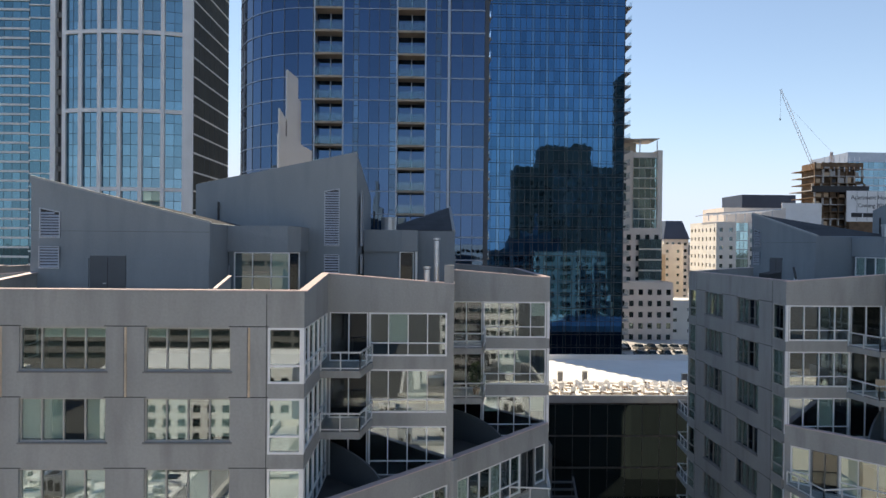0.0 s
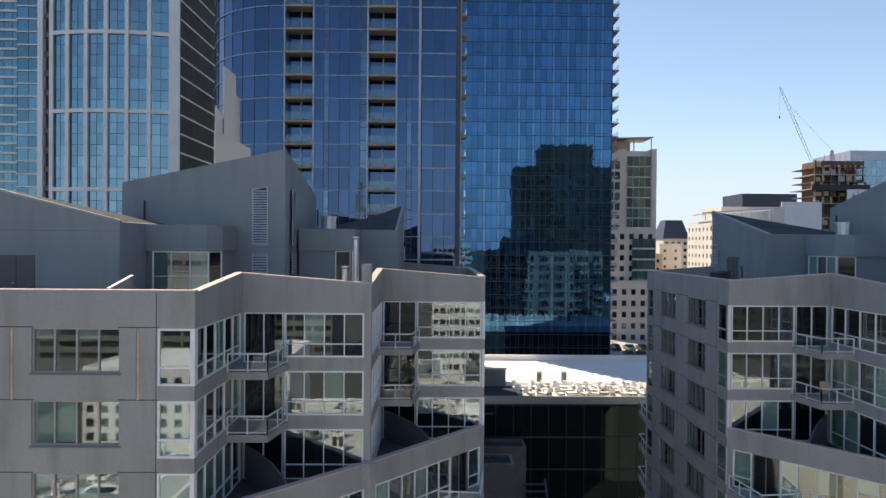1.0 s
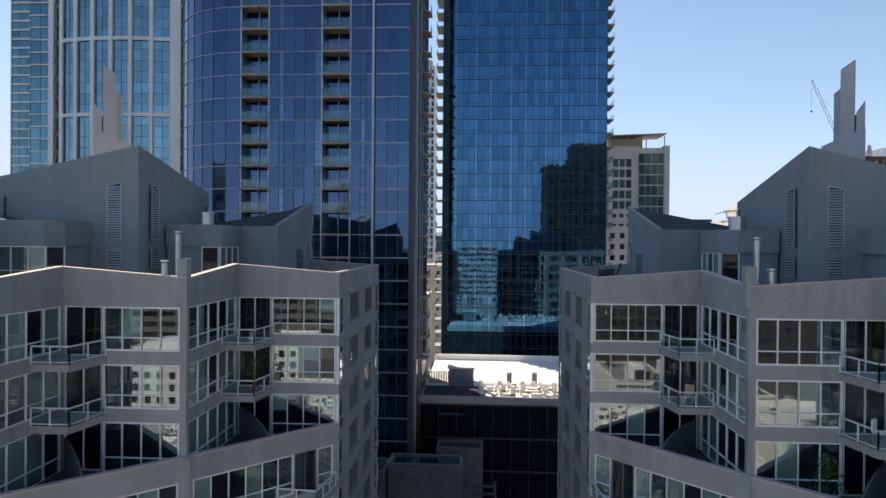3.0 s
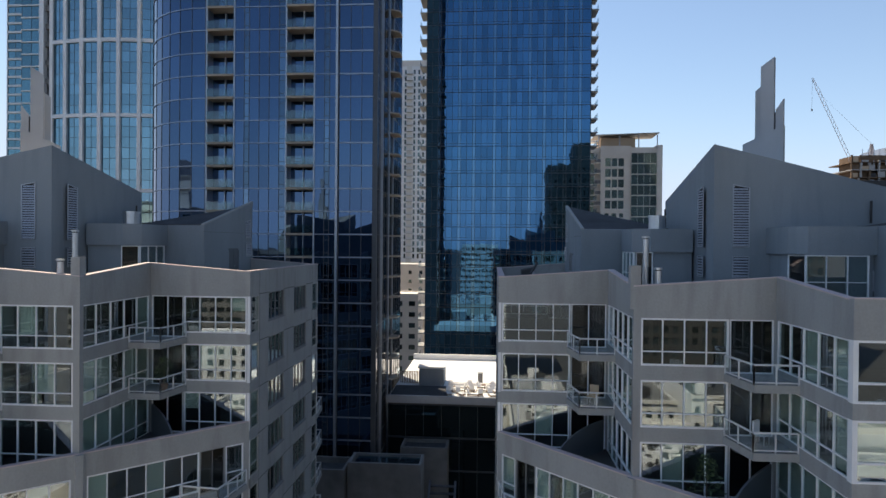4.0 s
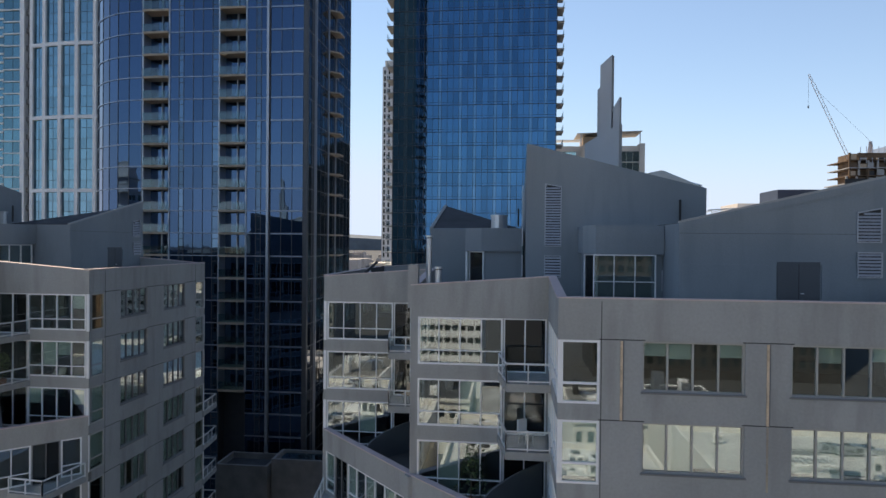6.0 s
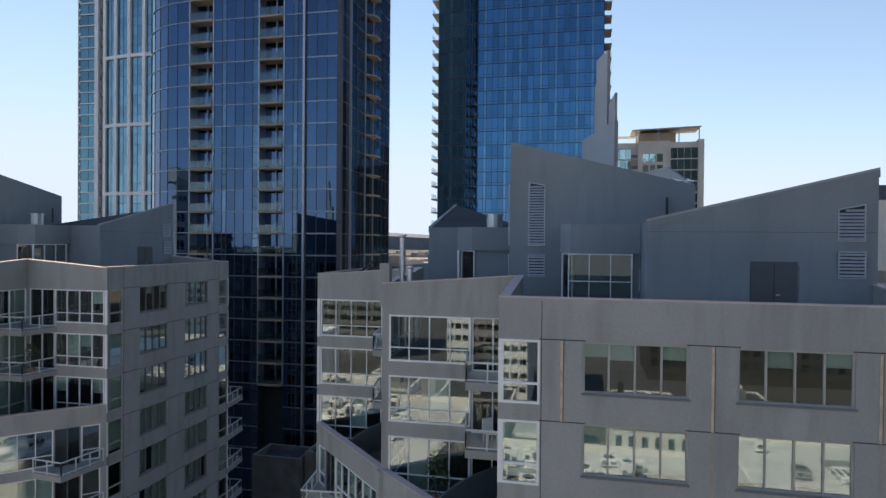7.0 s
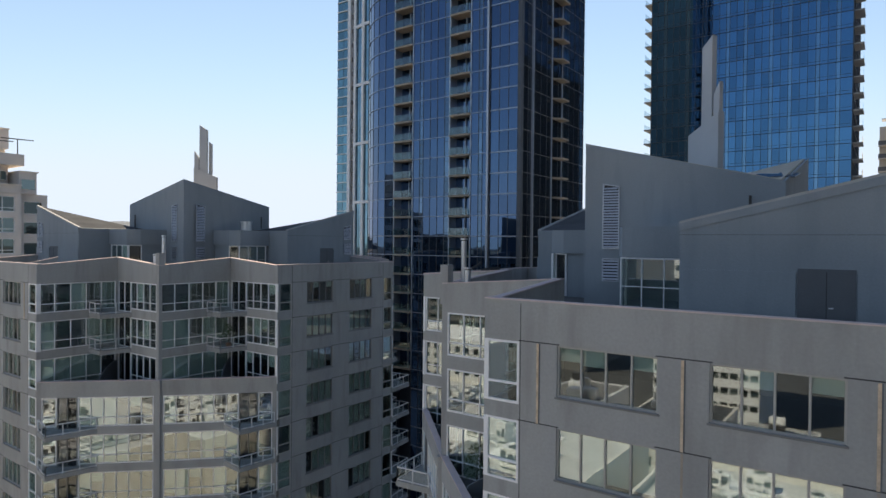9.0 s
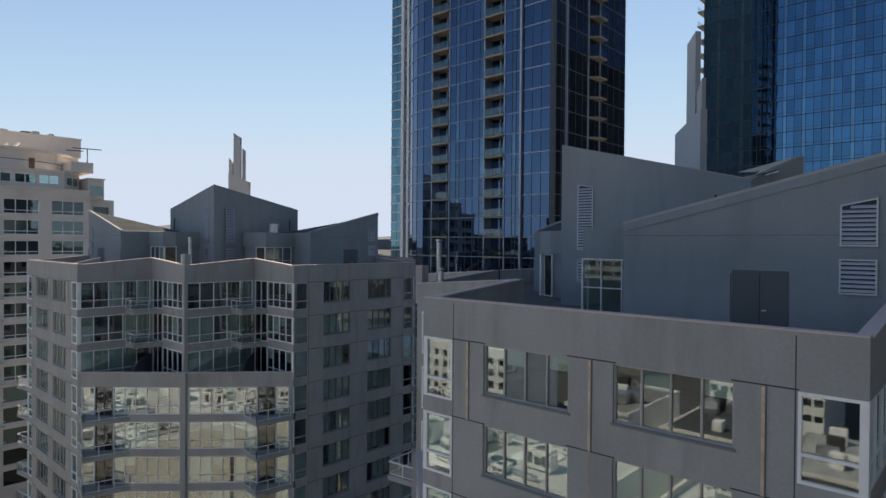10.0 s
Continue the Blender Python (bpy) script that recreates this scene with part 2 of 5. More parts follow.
# ---- mesh helpers ----
class Mesh:
    """Boxes and prisms gathered into one mesh; flip tells whether the mapping turns faces inside out."""

    def __init__(self, put=None, flip=False):
        self.v, self.f, self.put, self.flip = [], [], put or (lambda a, b, c: (a, b, c)), flip

    def face(self, ids):
        self.f.append(tuple(reversed(ids)) if self.flip else tuple(ids))

    def box(self, x0, x1, y0, y1, z0, z1):
        x0, x1, y0, y1, z0, z1 = min(x0, x1), max(x0, x1), min(y0, y1), max(y0, y1), min(z0, z1), max(z0, z1)
        k = len(self.v)
        for z in (z0, z1):
            for x, y in ((x0, y0), (x1, y0), (x1, y1), (x0, y1)):
                self.v.append(self.put(x, y, z))
        for q in ((3, 2, 1, 0), (4, 5, 6, 7), (0, 1, 5, 4), (1, 2, 6, 5), (2, 3, 7, 6), (3, 0, 4, 7)):
            self.face([k + i for i in q])
        return self

    def prism(self, points, z0, z1):
        """Upright prism on a plan of points, counter-clockwise; z0 and z1 may be lists, one height a point."""
        n, k = len(points), len(self.v)
        lo = z0 if isinstance(z0, (list, tuple)) else [z0] * n
        hi = z1 if isinstance(z1, (list, tuple)) else [z1] * n
        for (x, y), z in zip(points, lo):
            self.v.append(self.put(x, y, z))
        for (x, y), z in zip(points, hi):
            self.v.append(self.put(x, y, z))
        self.face([k + i for i in reversed(range(n))])
        self.face([k + n + i for i in range(n)])
        for i in range(n):
            j = (i + 1) % n
            self.face([k + i, k + j, k + n + j, k + n + i])
        return self

    def bar(self, a, b, w=0.03):
        """A square bar from a to b."""
        a, b = Vector(self.put(*a)), Vector(self.put(*b))
        d = (b - a).normalized()
        side = d.cross(Vector((0, 0, 1)))
        side = side.normalized() if side.length > 0.01 else Vector((1, 0, 0))
        up = side.cross(d)
        k = len(self.v)
        for p in (a, b):
            for s, u in ((-1, -1), (1, -1), (1, 1), (-1, 1)):
                self.v.append(tuple(p + side * s * w + up * u * w))
        for q in ((3, 2, 1, 0), (4, 5, 6, 7), (0, 1, 5, 4), (1, 2, 6, 5), (2, 3, 7, 6), (3, 0, 4, 7)):
            self.f.append(tuple(k + i for i in q))
        return self

    def tube(self, x, y, z0, z1, r, r1=None, sides=14):
        ring = [(x + r * math.cos(2 * math.pi * i / sides), y + r * math.sin(2 * math.pi * i / sides)) for i in range(sides)]
        if r1 is None or r1 == r:
            return self.prism(ring, z0, z1)
        k = len(self.v)
        for px, py in ring:
            self.v.append(self.put(px, py, z0))
        for i in range(sides):
            self.v.append(self.put(x + r1 * math.cos(2 * math.pi * i / sides), y + r1 * math.sin(2 * math.pi * i / sides), z1))
        self.face([k + i for i in reversed(range(sides))])
        self.face([k + sides + i for i in range(sides)])
        for i in range(sides):
            j = (i + 1) % sides
            self.face([k + i, k + j, k + sides + j, k + sides + i])
        return self

    def data(self, name, material):
        me = bpy.data.meshes.new(name)
        seen, ids, points = {}, [], []
        for p in self.v:
            key = (round(p[0], 4), round(p[1], 4), round(p[2], 4))
            if key not in seen:
                seen[key] = len(points)
                points.append(p)
            ids.append(seen[key])
        me.from_pydata(points, [], [[ids[i] for i in f] for f in self.f])
        me.materials.append(material)
        return me


def part(name, mesh, material, parent=None, label="", kind=""):
    """One mesh under a thing or a part, its points given in world places."""
    ob = new(name, mesh.data(name, material) if isinstance(mesh, Mesh) else mesh)
    if parent:
        ob.parent = parent
        ob.matrix_parent_inverse = Matrix.Translation(parent.location).inverted()
    return tagged(ob, label=label, kind=kind)


def thing(name, x, y, z, label, category, group="", kind=""):
    """An Empty at the base of a thing."""
    ob = new(name)
    ob.location, ob.empty_display_size = (x, y, z), 0.5
    return tagged(ob, label=label, category=category, group=group, kind=kind)


# ---- facade helpers ----
def side_of(a, b, flip=False):
    """Mapping (along, outward, height) of a facade that runs from a to b with its outside to the right."""
    d = Vector((b[0] - a[0], b[1] - a[1]))
    length = d.length
    d /= length
    n = Vector((d.y, -d.x)) * (-1 if flip else 1)
    return (lambda s, o, z: (a[0] + d.x * s + n.x * o, a[1] + d.y * s + n.y * o, z)), length, not flip


def holed(mesh, s0, s1, z0, z1, holes, inner=-0.3, outer=0.0):
    """A slab with openings, as one closed mesh."""
    holes = [h for h in holes if h[1] > s0 and h[0] < s1 and h[3] > z0 and h[2] < z1]
    ss = sorted({round(min(max(v, s0), s1), 5) for v in (s0, s1, *(h[0] for h in holes), *(h[1] for h in holes))})
    zs = sorted({round(min(max(v, z0), z1), 5) for v in (z0, z1, *(h[2] for h in holes), *(h[3] for h in holes))})
    solid = {}
    for i in range(len(ss) - 1):
        for j in range(len(zs) - 1):
            c, d = (ss[i] + ss[i + 1]) / 2, (zs[j] + zs[j + 1]) / 2
            solid[i, j] = not any(h[0] < c < h[1] and h[2] < d < h[3] for h in holes)
    for (i, j), full in solid.items():
        if not full:
            continue
        a, b, lo, hi = ss[i], ss[i + 1], zs[j], zs[j + 1]
        quads = [((a, inner, lo), (a, inner, hi), (b, inner, hi), (b, inner, lo)), ((a, outer, lo), (b, outer, lo), (b, outer, hi), (a, outer, hi))]
        quads[0], quads[1] = tuple(reversed(quads[0])), tuple(reversed(quads[1]))
        if not solid.get((i - 1, j)):
            quads.append(((a, inner, lo), (a, inner, hi), (a, outer, hi), (a, outer, lo))[::-1])
        if not solid.get((i + 1, j)):
            quads.append(((b, inner, lo), (b, outer, lo), (b, outer, hi), (b, inner, hi))[::-1])
        if not solid.get((i, j - 1)):
            quads.append(((a, inner, lo), (a, outer, lo), (b, outer, lo), (b, inner, lo))[::-1])
        if not solid.get((i, j + 1)):
            quads.append(((a, inner, hi), (b, inner, hi), (b, outer, hi), (a, outer, hi))[::-1])
        for q in quads:
            k = len(mesh.v)
            mesh.v += [mesh.put(*p) for p in q]
            mesh.face([k, k + 1, k + 2, k + 3])


def window(put, flip, parent, s0, s1, z0, z1, lites, frame_mat, transom=0.0, w=0.05, back=-0.16, blind=0.0, singles=True, rng=random, label="", m=None, glass=None, drops=(0.35, 0.6, 0.85, 1.0, 1.0)):
    """A window in an opening: frame with mullions and a transom bar, its panes, and a blind behind some."""
    fm = Mesh(put, flip)
    o0, o1 = back - 0.05, back + 0.06
    m = m or w
    step = (s1 - s0) / lites
    zt = z0 + (z1 - z0) * transom
    levels = [(z0 + w, zt - m / 2), (zt + m / 2, z1 - w)] if transom else [(z0 + w, z1 - w)]
    gaps = []
    for i in range(lites):
        for lo, hi in levels:
            gaps.append((s0 + w if i == 0 else s0 + i * step + m / 2, s1 - w if i == lites - 1 else s0 + (i + 1) * step - m / 2, lo, hi))
    holed(fm, s0, s1, z0, z1, gaps, o0, o1)
    f = part("window", fm, frame_mat, parent, label)
    rows = [(z0, zt), (zt, z1)] if transom else [(z0, z1)]
    joined = Mesh(put, flip)
    for i in range(lites):
        for lo, hi in rows:
            pm = Mesh(put, flip) if singles else joined
            pm.box(s0 + i * step + 0.01, s0 + (i + 1) * step - 0.01, back - 0.006, back + 0.006, lo + 0.01, hi - 0.01)
            if singles:
                part("pane", pm, glass or PANE, f)
        if rng.random() < blind:
            drop = rng.choice(drops)
            bm = Mesh(put, flip).box(s0 + i * step + 0.03, s0 + (i + 1) * step - 0.03, back - 0.09, back - 0.075, z1 - (z1 - z0) * drop, z1 - 0.02)
            part("blind", bm, BLIND, f, "pale roller blind")
    if not singles:
        part("pane", joined, glass or PANE, f)
    return f


# ---- the two grey apartment buildings ----
AXIS = 15.04                                # plan line about which the two buildings mirror each other
CX, CY = 42.34, 45.07                       # centre of the right-hand one
W, D, HX, HY = 19.87, 19.72, 7.24, 7.16      # half width, half depth, half lengths of the flat fronts
XM, YM = -13.65, -13.63                      # the step between two notches
TOP, HEAD, STOREY, BAND = 37.82, 36.33, 2.9, 28.8
DECKZ = 36.7
SEEN = 8                                    # storeys that are glazed


def railing(put, flip, parent, pts, z, height=0.85, near=True):
    """Rail of top and bottom bars on a line of points, posts and glass between."""
    rm, posts = Mesh(put, flip), []
    for (a, b) in zip(pts, pts[1:]):
        run = math.dist(a, b)
        rm.bar((*a, z + height), (*b, z + height), 0.035)
        rm.bar((*a, z + 0.1), (*b, z + 0.1), 0.025)
        n = max(1, round(run / 1.1))
        for i in range(n + 1):
            posts.append((a[0] + (b[0] - a[0]) * i / n, a[1] + (b[1] - a[1]) * i / n))
    if not near:
        for p in posts:
            rm.bar((*p, z), (*p, z + height), 0.03)
    r = part("railing", rm, RAIL, parent, "grey metal railing with glass infill")
    if near:
        for p in posts:
            part("post", Mesh(put, flip).bar((*p, z), (*p, z + height), 0.03), RAIL, r)
    for (a, b) in zip(pts, pts[1:]):
        run = math.dist(a, b)
        if run < 0.2:
            continue
        dx, dy = (b[0] - a[0]) / run, (b[1] - a[1]) / run
        g = Mesh(put, flip)
        q = [(a[0] - dy * 0.006, a[1] + dx * 0.006), (a[0] + dy * 0.006, a[1] - dx * 0.006), (b[0] + dy * 0.006, b[1] - dx * 0.006), (b[0] - dy * 0.006, b[1] + dx * 0.006)]
        g.prism(q, z + 0.13, z + height - 0.04)
        part("rail_panel", g, RAILGLASS, r)


def vent(put, flip, parent, s0, s1, z0, z1, slope=0.0):
    """A louvred grille on a wall: frame, dark backing and slats; its head rises by slope from s0 to s1."""
    t, z2 = 0.05, z1 + slope
    fm = Mesh(put, flip)
    fm.prism([(s0 - t, 0.0), (s0, 0.0), (s0, 0.06), (s0 - t, 0.06)], z0, z1).prism([(s1, 0.0), (s1 + t, 0.0), (s1 + t, 0.06), (s1, 0.06)], z0, z2)
    fm.box(s0 - t, s1 + t, 0.0, 0.06, z0 - t, z0)
    fm.prism([(s0 - t, 0.0), (s1 + t, 0.0), (s1 + t, 0.06), (s0 - t, 0.06)], [z1, z2, z2, z1], [z1 + t, z2 + t, z2 + t, z1 + t])
    v = part("vent", fm, SILVER, parent, "pale metal louvre grille")
    part("backing", Mesh(put, flip).prism([(s0, 0.004), (s1, 0.004), (s1, 0.012), (s0, 0.012)], z0, [z1, z2, z2, z1]), JOINT, v)
    top = max(z1, z2)
    n = int((top - z0) / 0.14)
    for i in range(n):
        z = z0 + (i + 0.5) * (top - z0) / n
        a, b = s0, s1
        over = z + 0.06 - min(z1, z2)
        if over > 0:
            cut = (s1 - s0) * over / abs(slope)
            if cut > s1 - s0 - 0.05:
                continue
            a, b = (s0 + cut, s1) if slope > 0 else (s0, s1 - cut)
        sm = Mesh(put, flip)
        for s in (a, b):
            for o, dz in ((0.015, 0.045), (0.06, -0.03), (0.06, -0.05), (0.015, 0.025)):
                sm.v.append(put(s, o, z + dz))
        for q in ((0, 1, 2, 3), (7, 6, 5, 4), (0, 4, 5, 1), (1, 5, 6, 2), (2, 6, 7, 3), (3, 7, 4, 0)):
            sm.face(q)
        part("slat", sm, SILVER, v)


def condo(mirror, label):
    mx = -1 if mirror else 1
    cx = 2 * AXIS - CX if mirror else CX
    rng = random.Random(5 if mirror else 9)
    home = thing("apartment_building", cx, CY, 0, label, "building", "pair of grey apartment buildings")

    def world_of(fx, fy):
        return (lambda x, y, z: (cx + mx * fx * x, CY + fy * y, z)), mx * fx * fy < 0

    def face(a, b, fx, fy):
        put, flip = world_of(fx, fy)
        pa, pb = put(*a, 0), put(*b, 0)
        return side_of(pa, pb, flip)

    put0, flip0 = world_of(1, 1)
    shift = 0.0 if mirror else -0.17

    def put1(x, y, z):
        """Places on the roof."""
        return put0(x + shift, y, z)


    # lower body: the octagon below the terrace band, storey slabs and core
    octagon = [(-HX, -D), (HX, -D), (W, -HY), (W, HY), (HX, D), (-HX, D), (-W, HY), (-W, -HY)]
    stair = [(-HX, -D), (HX, -D), (HX, YM), (-XM, YM), (-XM, -HY), (W, -HY), (W, HY), (-XM, HY), (-XM, -YM), (HX, -YM),
             (HX, D), (-HX, D), (-HX, -YM), (XM, -YM), (XM, HY), (-W, HY), (-W, -HY), (XM, -HY), (XM, YM), (-HX, YM)]

    def inset(pts, d):
        return [(x - d * (1 if x > 0 else -1), y - d * (1 if y > 0 else -1)) for x, y in pts]

    for k in range(SEEN + 1):
        z = HEAD - STOREY * k - 2.85
        plan = inset(stair, 0.31) if k < 2 else inset(octagon, 0.45)
        # room floors take the same darkened colour; only the terrace floor is roof deck
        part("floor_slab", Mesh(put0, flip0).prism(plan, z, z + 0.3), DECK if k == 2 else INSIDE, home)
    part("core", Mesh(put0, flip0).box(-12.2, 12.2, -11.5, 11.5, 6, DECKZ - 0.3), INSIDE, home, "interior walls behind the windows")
    part("roof_deck", Mesh(put0, flip0).prism(inset(stair, 0.31), DECKZ - 0.25, DECKZ), DECK, home, "grey roof terrace")
    zlow = HEAD - STOREY * SEEN + 0.2
    part("base", Mesh(put0, flip0).prism(inset(octagon, 0.004), -0.2, zlow), CONCRETE, home)

    # flat fronts
    for ax, fx, fy in (("x", 1, 1), ("y", 1, 1), ("x", 1, -1), ("y", -1, 1)):
        front = fy == 1
        if ax == "x":
            put, length, flip = face((-HX, -D), (HX, -D), 1, fy)
            wins, trim = ((2.98, 6.47), (8.01, 11.5)), 0.0
        else:
            put, length, flip = face((-W, HY), (-W, -HY), fx, 1)
            wins, trim = ((3.1, 6.1), (8.2, 11.2)), 0.3
        near = (ax == "x" and fy == 1) or (ax == "y" and fx == 1)
        holes = []
        for k in range(SEEN):
            h = HEAD - STOREY * k
            for s0, s1 in wins:
                holes.append((s0, s1, h - 1.8, h))
            for s0, s1 in ((0.1, 1.48), (length - 1.48, length - 0.1)):
                holes.append((s0, s1, h - 2.3, h))
        wm = Mesh(put, flip)
        holed(wm, trim, length - trim, zlow, TOP, holes, -0.3)
        wall = part("wall", wm, CONCRETE, home)
        jm, rusts = Mesh(put, flip), []
        for k in range(SEEN):
            h = HEAD - STOREY * k
            for a, b in ((1.65, wins[0][0] - 0.12), (wins[0][1] + 0.12, wins[1][0] - 0.12), (wins[1][1] + 0.12, length - 1.65)):
                jm.box(a - 0.2, b + 0.2, 0.0, 0.004, h + 0.02, h + 0.06)
                c = (a + b) / 2
                if ax == "x" and (k == 0 or rng.random() < 0.45):
                    rusts.append((k, c))
        jm.box(1.52, 1.55, 0.0, 0.004, zlow, TOP - 0.1).box(length - 1.55, length - 1.52, 0.0, 0.004, zlow, TOP - 0.1)
        part("joints", jm, JOINT, wall)
        for k, c in rusts:
            h = HEAD - STOREY * k
            if k == 0:
                part("drain_strip", Mesh(put, flip).box(c - 0.055, c + 0.03, 0.0, 0.035, h - 2.85, h + 0.0), RUST, wall, "tan rust-stained drain strip")
                # dark sliver that draws the strip's shadow edge
                part("strip_edge", Mesh(put, flip).box(c + 0.032, c + 0.07, 0.0, 0.02, h - 2.85, h + 0.0), SCORE_SHADE, wall)
            else:
                part("rust_streak", Mesh(put, flip).box(c - 0.04, c + 0.03, 0.0, 0.006, h - rng.uniform(1.2, 2.6), h), STREAK, wall, "rust-stained vertical joint")
        for i, hole in enumerate(holes):
            k = int(round((HEAD - hole[3]) / STOREY))
            corner = hole[1] - hole[0] < 2
            # on the side walls most blinds are added to pale the panes like reflections
            window(put, flip, home, *hole, 1 if corner else 4, (WHITE if ax == "x" else FLATFRAME) if corner else FLATFRAME if ax == "x" else DARKFRAME, 0.32 if corner else 0.0,
                   0.085 if corner else 0.065, -0.06 if corner else -0.14, ((0.15 if corner else 0.7) if k == 0 else (0.6 if mirror else 0.9) if ax == "x" else 0.8) if near else 0.5, near and k < 6, rng, drops=((0.25, 0.3) if mirror else (0.3, 0.35, 0.95)) if k == 0 else (0.9, 0.95, 0.97))
            if not corner:
                part("sill", Mesh(put, flip).box(hole[0] - 0.06, hole[1] + 0.06, -0.2, 0.04, hole[2] - 0.07, hole[2] - 0.002), DARKFRAME, home)
        part("coping", Mesh(put, flip).box(0, length, -0.34, 0.03, TOP + 0.002, TOP + 0.05), COPING, home)
        if near:  # white posts where the windows turn the corner
            deep = 0.3 if ax == "x" else 0.16
            for k in range(SEEN):
                h = HEAD - STOREY * k
                for a, b in ((-0.006, 0.1), (length - 0.1, length + 0.006)):
                    part("corner_post", Mesh(put, flip).box(a, b, -deep, 0.006, h - 2.3, h), WHITE, home)

    # notched corners
    for fx, fy in ((-1, -1), (1, -1), (-1, 1), (1, 1)):
        fx, fy = -fx, -fy
        near = fy == 1 and fx == 1
        put, flip = world_of(fx, fy)
        runs = [((-W, -HY), (XM, -HY), 0, 1), ((XM, -HY), (XM, YM), 1, 0), ((XM, YM), (-HX, YM), 0, 1), ((-HX, YM), (-HX, -D), 1, 0)]
        for i, (a, b, inner_start, inner_end) in enumerate(runs):
            fput, length, fflip = face(a, b, fx, fy)
            holes = []
            doors = []
            for k in range(3):
                h = HEAD - STOREY * k
                low = h - (2.25 if k < 2 else 2.6)
                if i % 2 == 0:
                    g0, g1 = (0.2, 4.12) if i == 0 else (0.35, 4.33)
                    holes.append((g0, g1, low, h - 0.02))
                    doors.append((g1 + 0.05, length - 0.07, h - 2.52, h - 0.02))
                else:
                    holes.append((0.15, length - 0.12, low, h - 0.02))
            s0, s1 = (0, length + 0.3) if i % 2 == 0 else (0, length - 0.3)
            wm = Mesh(fput, fflip)
            holed(wm, s0, s1, BAND - 1.1, TOP - 0.25, holes + doors)
            part("wall", wm, CONCRETE, home)
            lift = Mesh(fput, fflip)
            rise = [0, 0.5] if not inner_start else [0.5, 0]
            za, zb = TOP - 0.05 + rise[0], TOP - 0.05 + rise[1]
            lift.prism([(s0, -0.3), (s1, -0.3), (s1, 0), (s0, 0)], TOP - 0.25, [za, zb, zb, za])
            part("parapet", lift, CONCRETE, home)
            cm = Mesh(fput, fflip)
            cm.prism([(s0, -0.34), (s1, -0.34), (s1, 0.03), (s0, 0.03)], [za + 0.002, zb + 0.002, zb + 0.002, za + 0.002], [za + 0.05, zb + 0.05, zb + 0.05, za + 0.05])
            part("coping", cm, COPING, home)
            for k, hole in enumerate(holes):
                window(fput, fflip, home, *hole, 4 if i % 2 == 0 else 5, WHITE, 0.3, 0.085 if i % 2 == 0 else 0.06, -0.07, (0.12 if i % 2 == 0 else 0.25) if k == 0 else (0.25 if i % 2 == 0 else 0.8), near, rng, drops=(0.4, 0.7, 1.0) if i % 2 == 0 else (0.95, 1.0), m=0.05)
            for hole in doors:
                window(fput, fflip, home, *hole, 2, WHITE, 0.0, 0.06, -0.1, 0.1, near, rng, m=0.06, glass=DOORGLASS, label="dark sliding balcony door")
        # balconies in the notches
        for k in range(2):
            z = HEAD - STOREY * k - 2.85
            for (px, py) in ((-HX, YM), (XM, -HY)):
                q = [(px - 1.9, py - 2.3), (px, py - 2.3), (px, py), (px - 2.3, py)]
                slab = part("balcony", Mesh(put, flip).prism(q, z - 0.03, z + 0.32), CONCRETE, home)
                railing(put, flip, home, [(px - 0.03, py - 2.25), (px - 1.88, py - 2.25), (px - 2.25, py - 0.03)], z + 0.32, near=near)
        # terrace floor, slanting band and the straight glazed front below it
        for (a, b) in (((-W, -HY), (XM, YM)), ((XM, YM), (-HX, -D))):
            fput, length, fflip = face(a, b, fx, fy)
            wm = Mesh(fput, fflip)
            first = a == (-W, -HY)
            holes, doors = [], []
            for k in range(3, SEEN):
                h = HEAD - STOREY * k
                d0 = 1.5 if first else length - 2.9
                doors.append((d0, d0 + 1.4, h - 2.45, h - 0.02))
                holes.append((0.35, d0 - 0.06, h - 2.3, h - 0.02))
                holes.append((d0 + 1.46, length - 0.35, h - 2.3, h - 0.02))
            holed(wm, 0, length, zlow, BAND, holes + doors)
            part("wall", wm, CONCRETE, home)
            part("coping", Mesh(fput, fflip).box(0, length, -0.34, 0.03, BAND + 0.002, BAND + 0.05), COPING, home)
            for k, hole in enumerate(holes):
                window(fput, fflip, home, *hole, max(1, round((hole[1] - hole[0]) / 1.0)), WHITE, 0.3, 0.08, -0.08, 0.55, near and k < 8, rng, m=0.05)
            for k, hole in enumerate(doors):
                window(fput, fflip, home, *hole, 2, DARKFRAME, 0.0, 0.05, -0.1, 0.3, near and k < 4, rng, glass=DOORGLASS, label="dark balcony door")
            at, tip = (0.1, 2.6) if first else (length - 4.4, length - 1.5)
            end = at + (4.0 if first else 4.35)
            for k in range(3, SEEN):
                z = HEAD - STOREY * k - 2.85
                slab = part("balcony", Mesh(fput, fflip).prism([(at, 0.0), (end, 0.0), (tip, 1.9)], z, z + 0.34), CONCRETE, home)
                railing(fput, fflip, home, [(at + 0.08, 0.03), (tip, 1.82), (end - 0.08, 0.03)], z + 0.34, near=near and k < 6)
        for (px, py, dx, dy) in ((-HX, YM, -1.0, -0.2), (XM, -HY, -1.0, -0.2)):
            z = HEAD - STOREY * 2 - 2.6
            sm = Mesh(put, flip)
            for j in range(10):
                u0, u1 = 0.2 + j * 0.29, 0.2 + (j + 1) * 0.29
                h0, h1 = 0.45 + 1.35 * math.sqrt(1 - (j / 10) ** 2), 0.45 + 1.35 * math.sqrt(max(0, 1 - ((j + 1) / 10) ** 2))
                sm.prism([(px - u0, py - u0), (px - u0 - 0.07, py - u0 + 0.07), (px - u1 - 0.07, py - u1 + 0.07), (px - u1, py - u1)], z, [z + h0, z + h0, z + h1, z + h1])
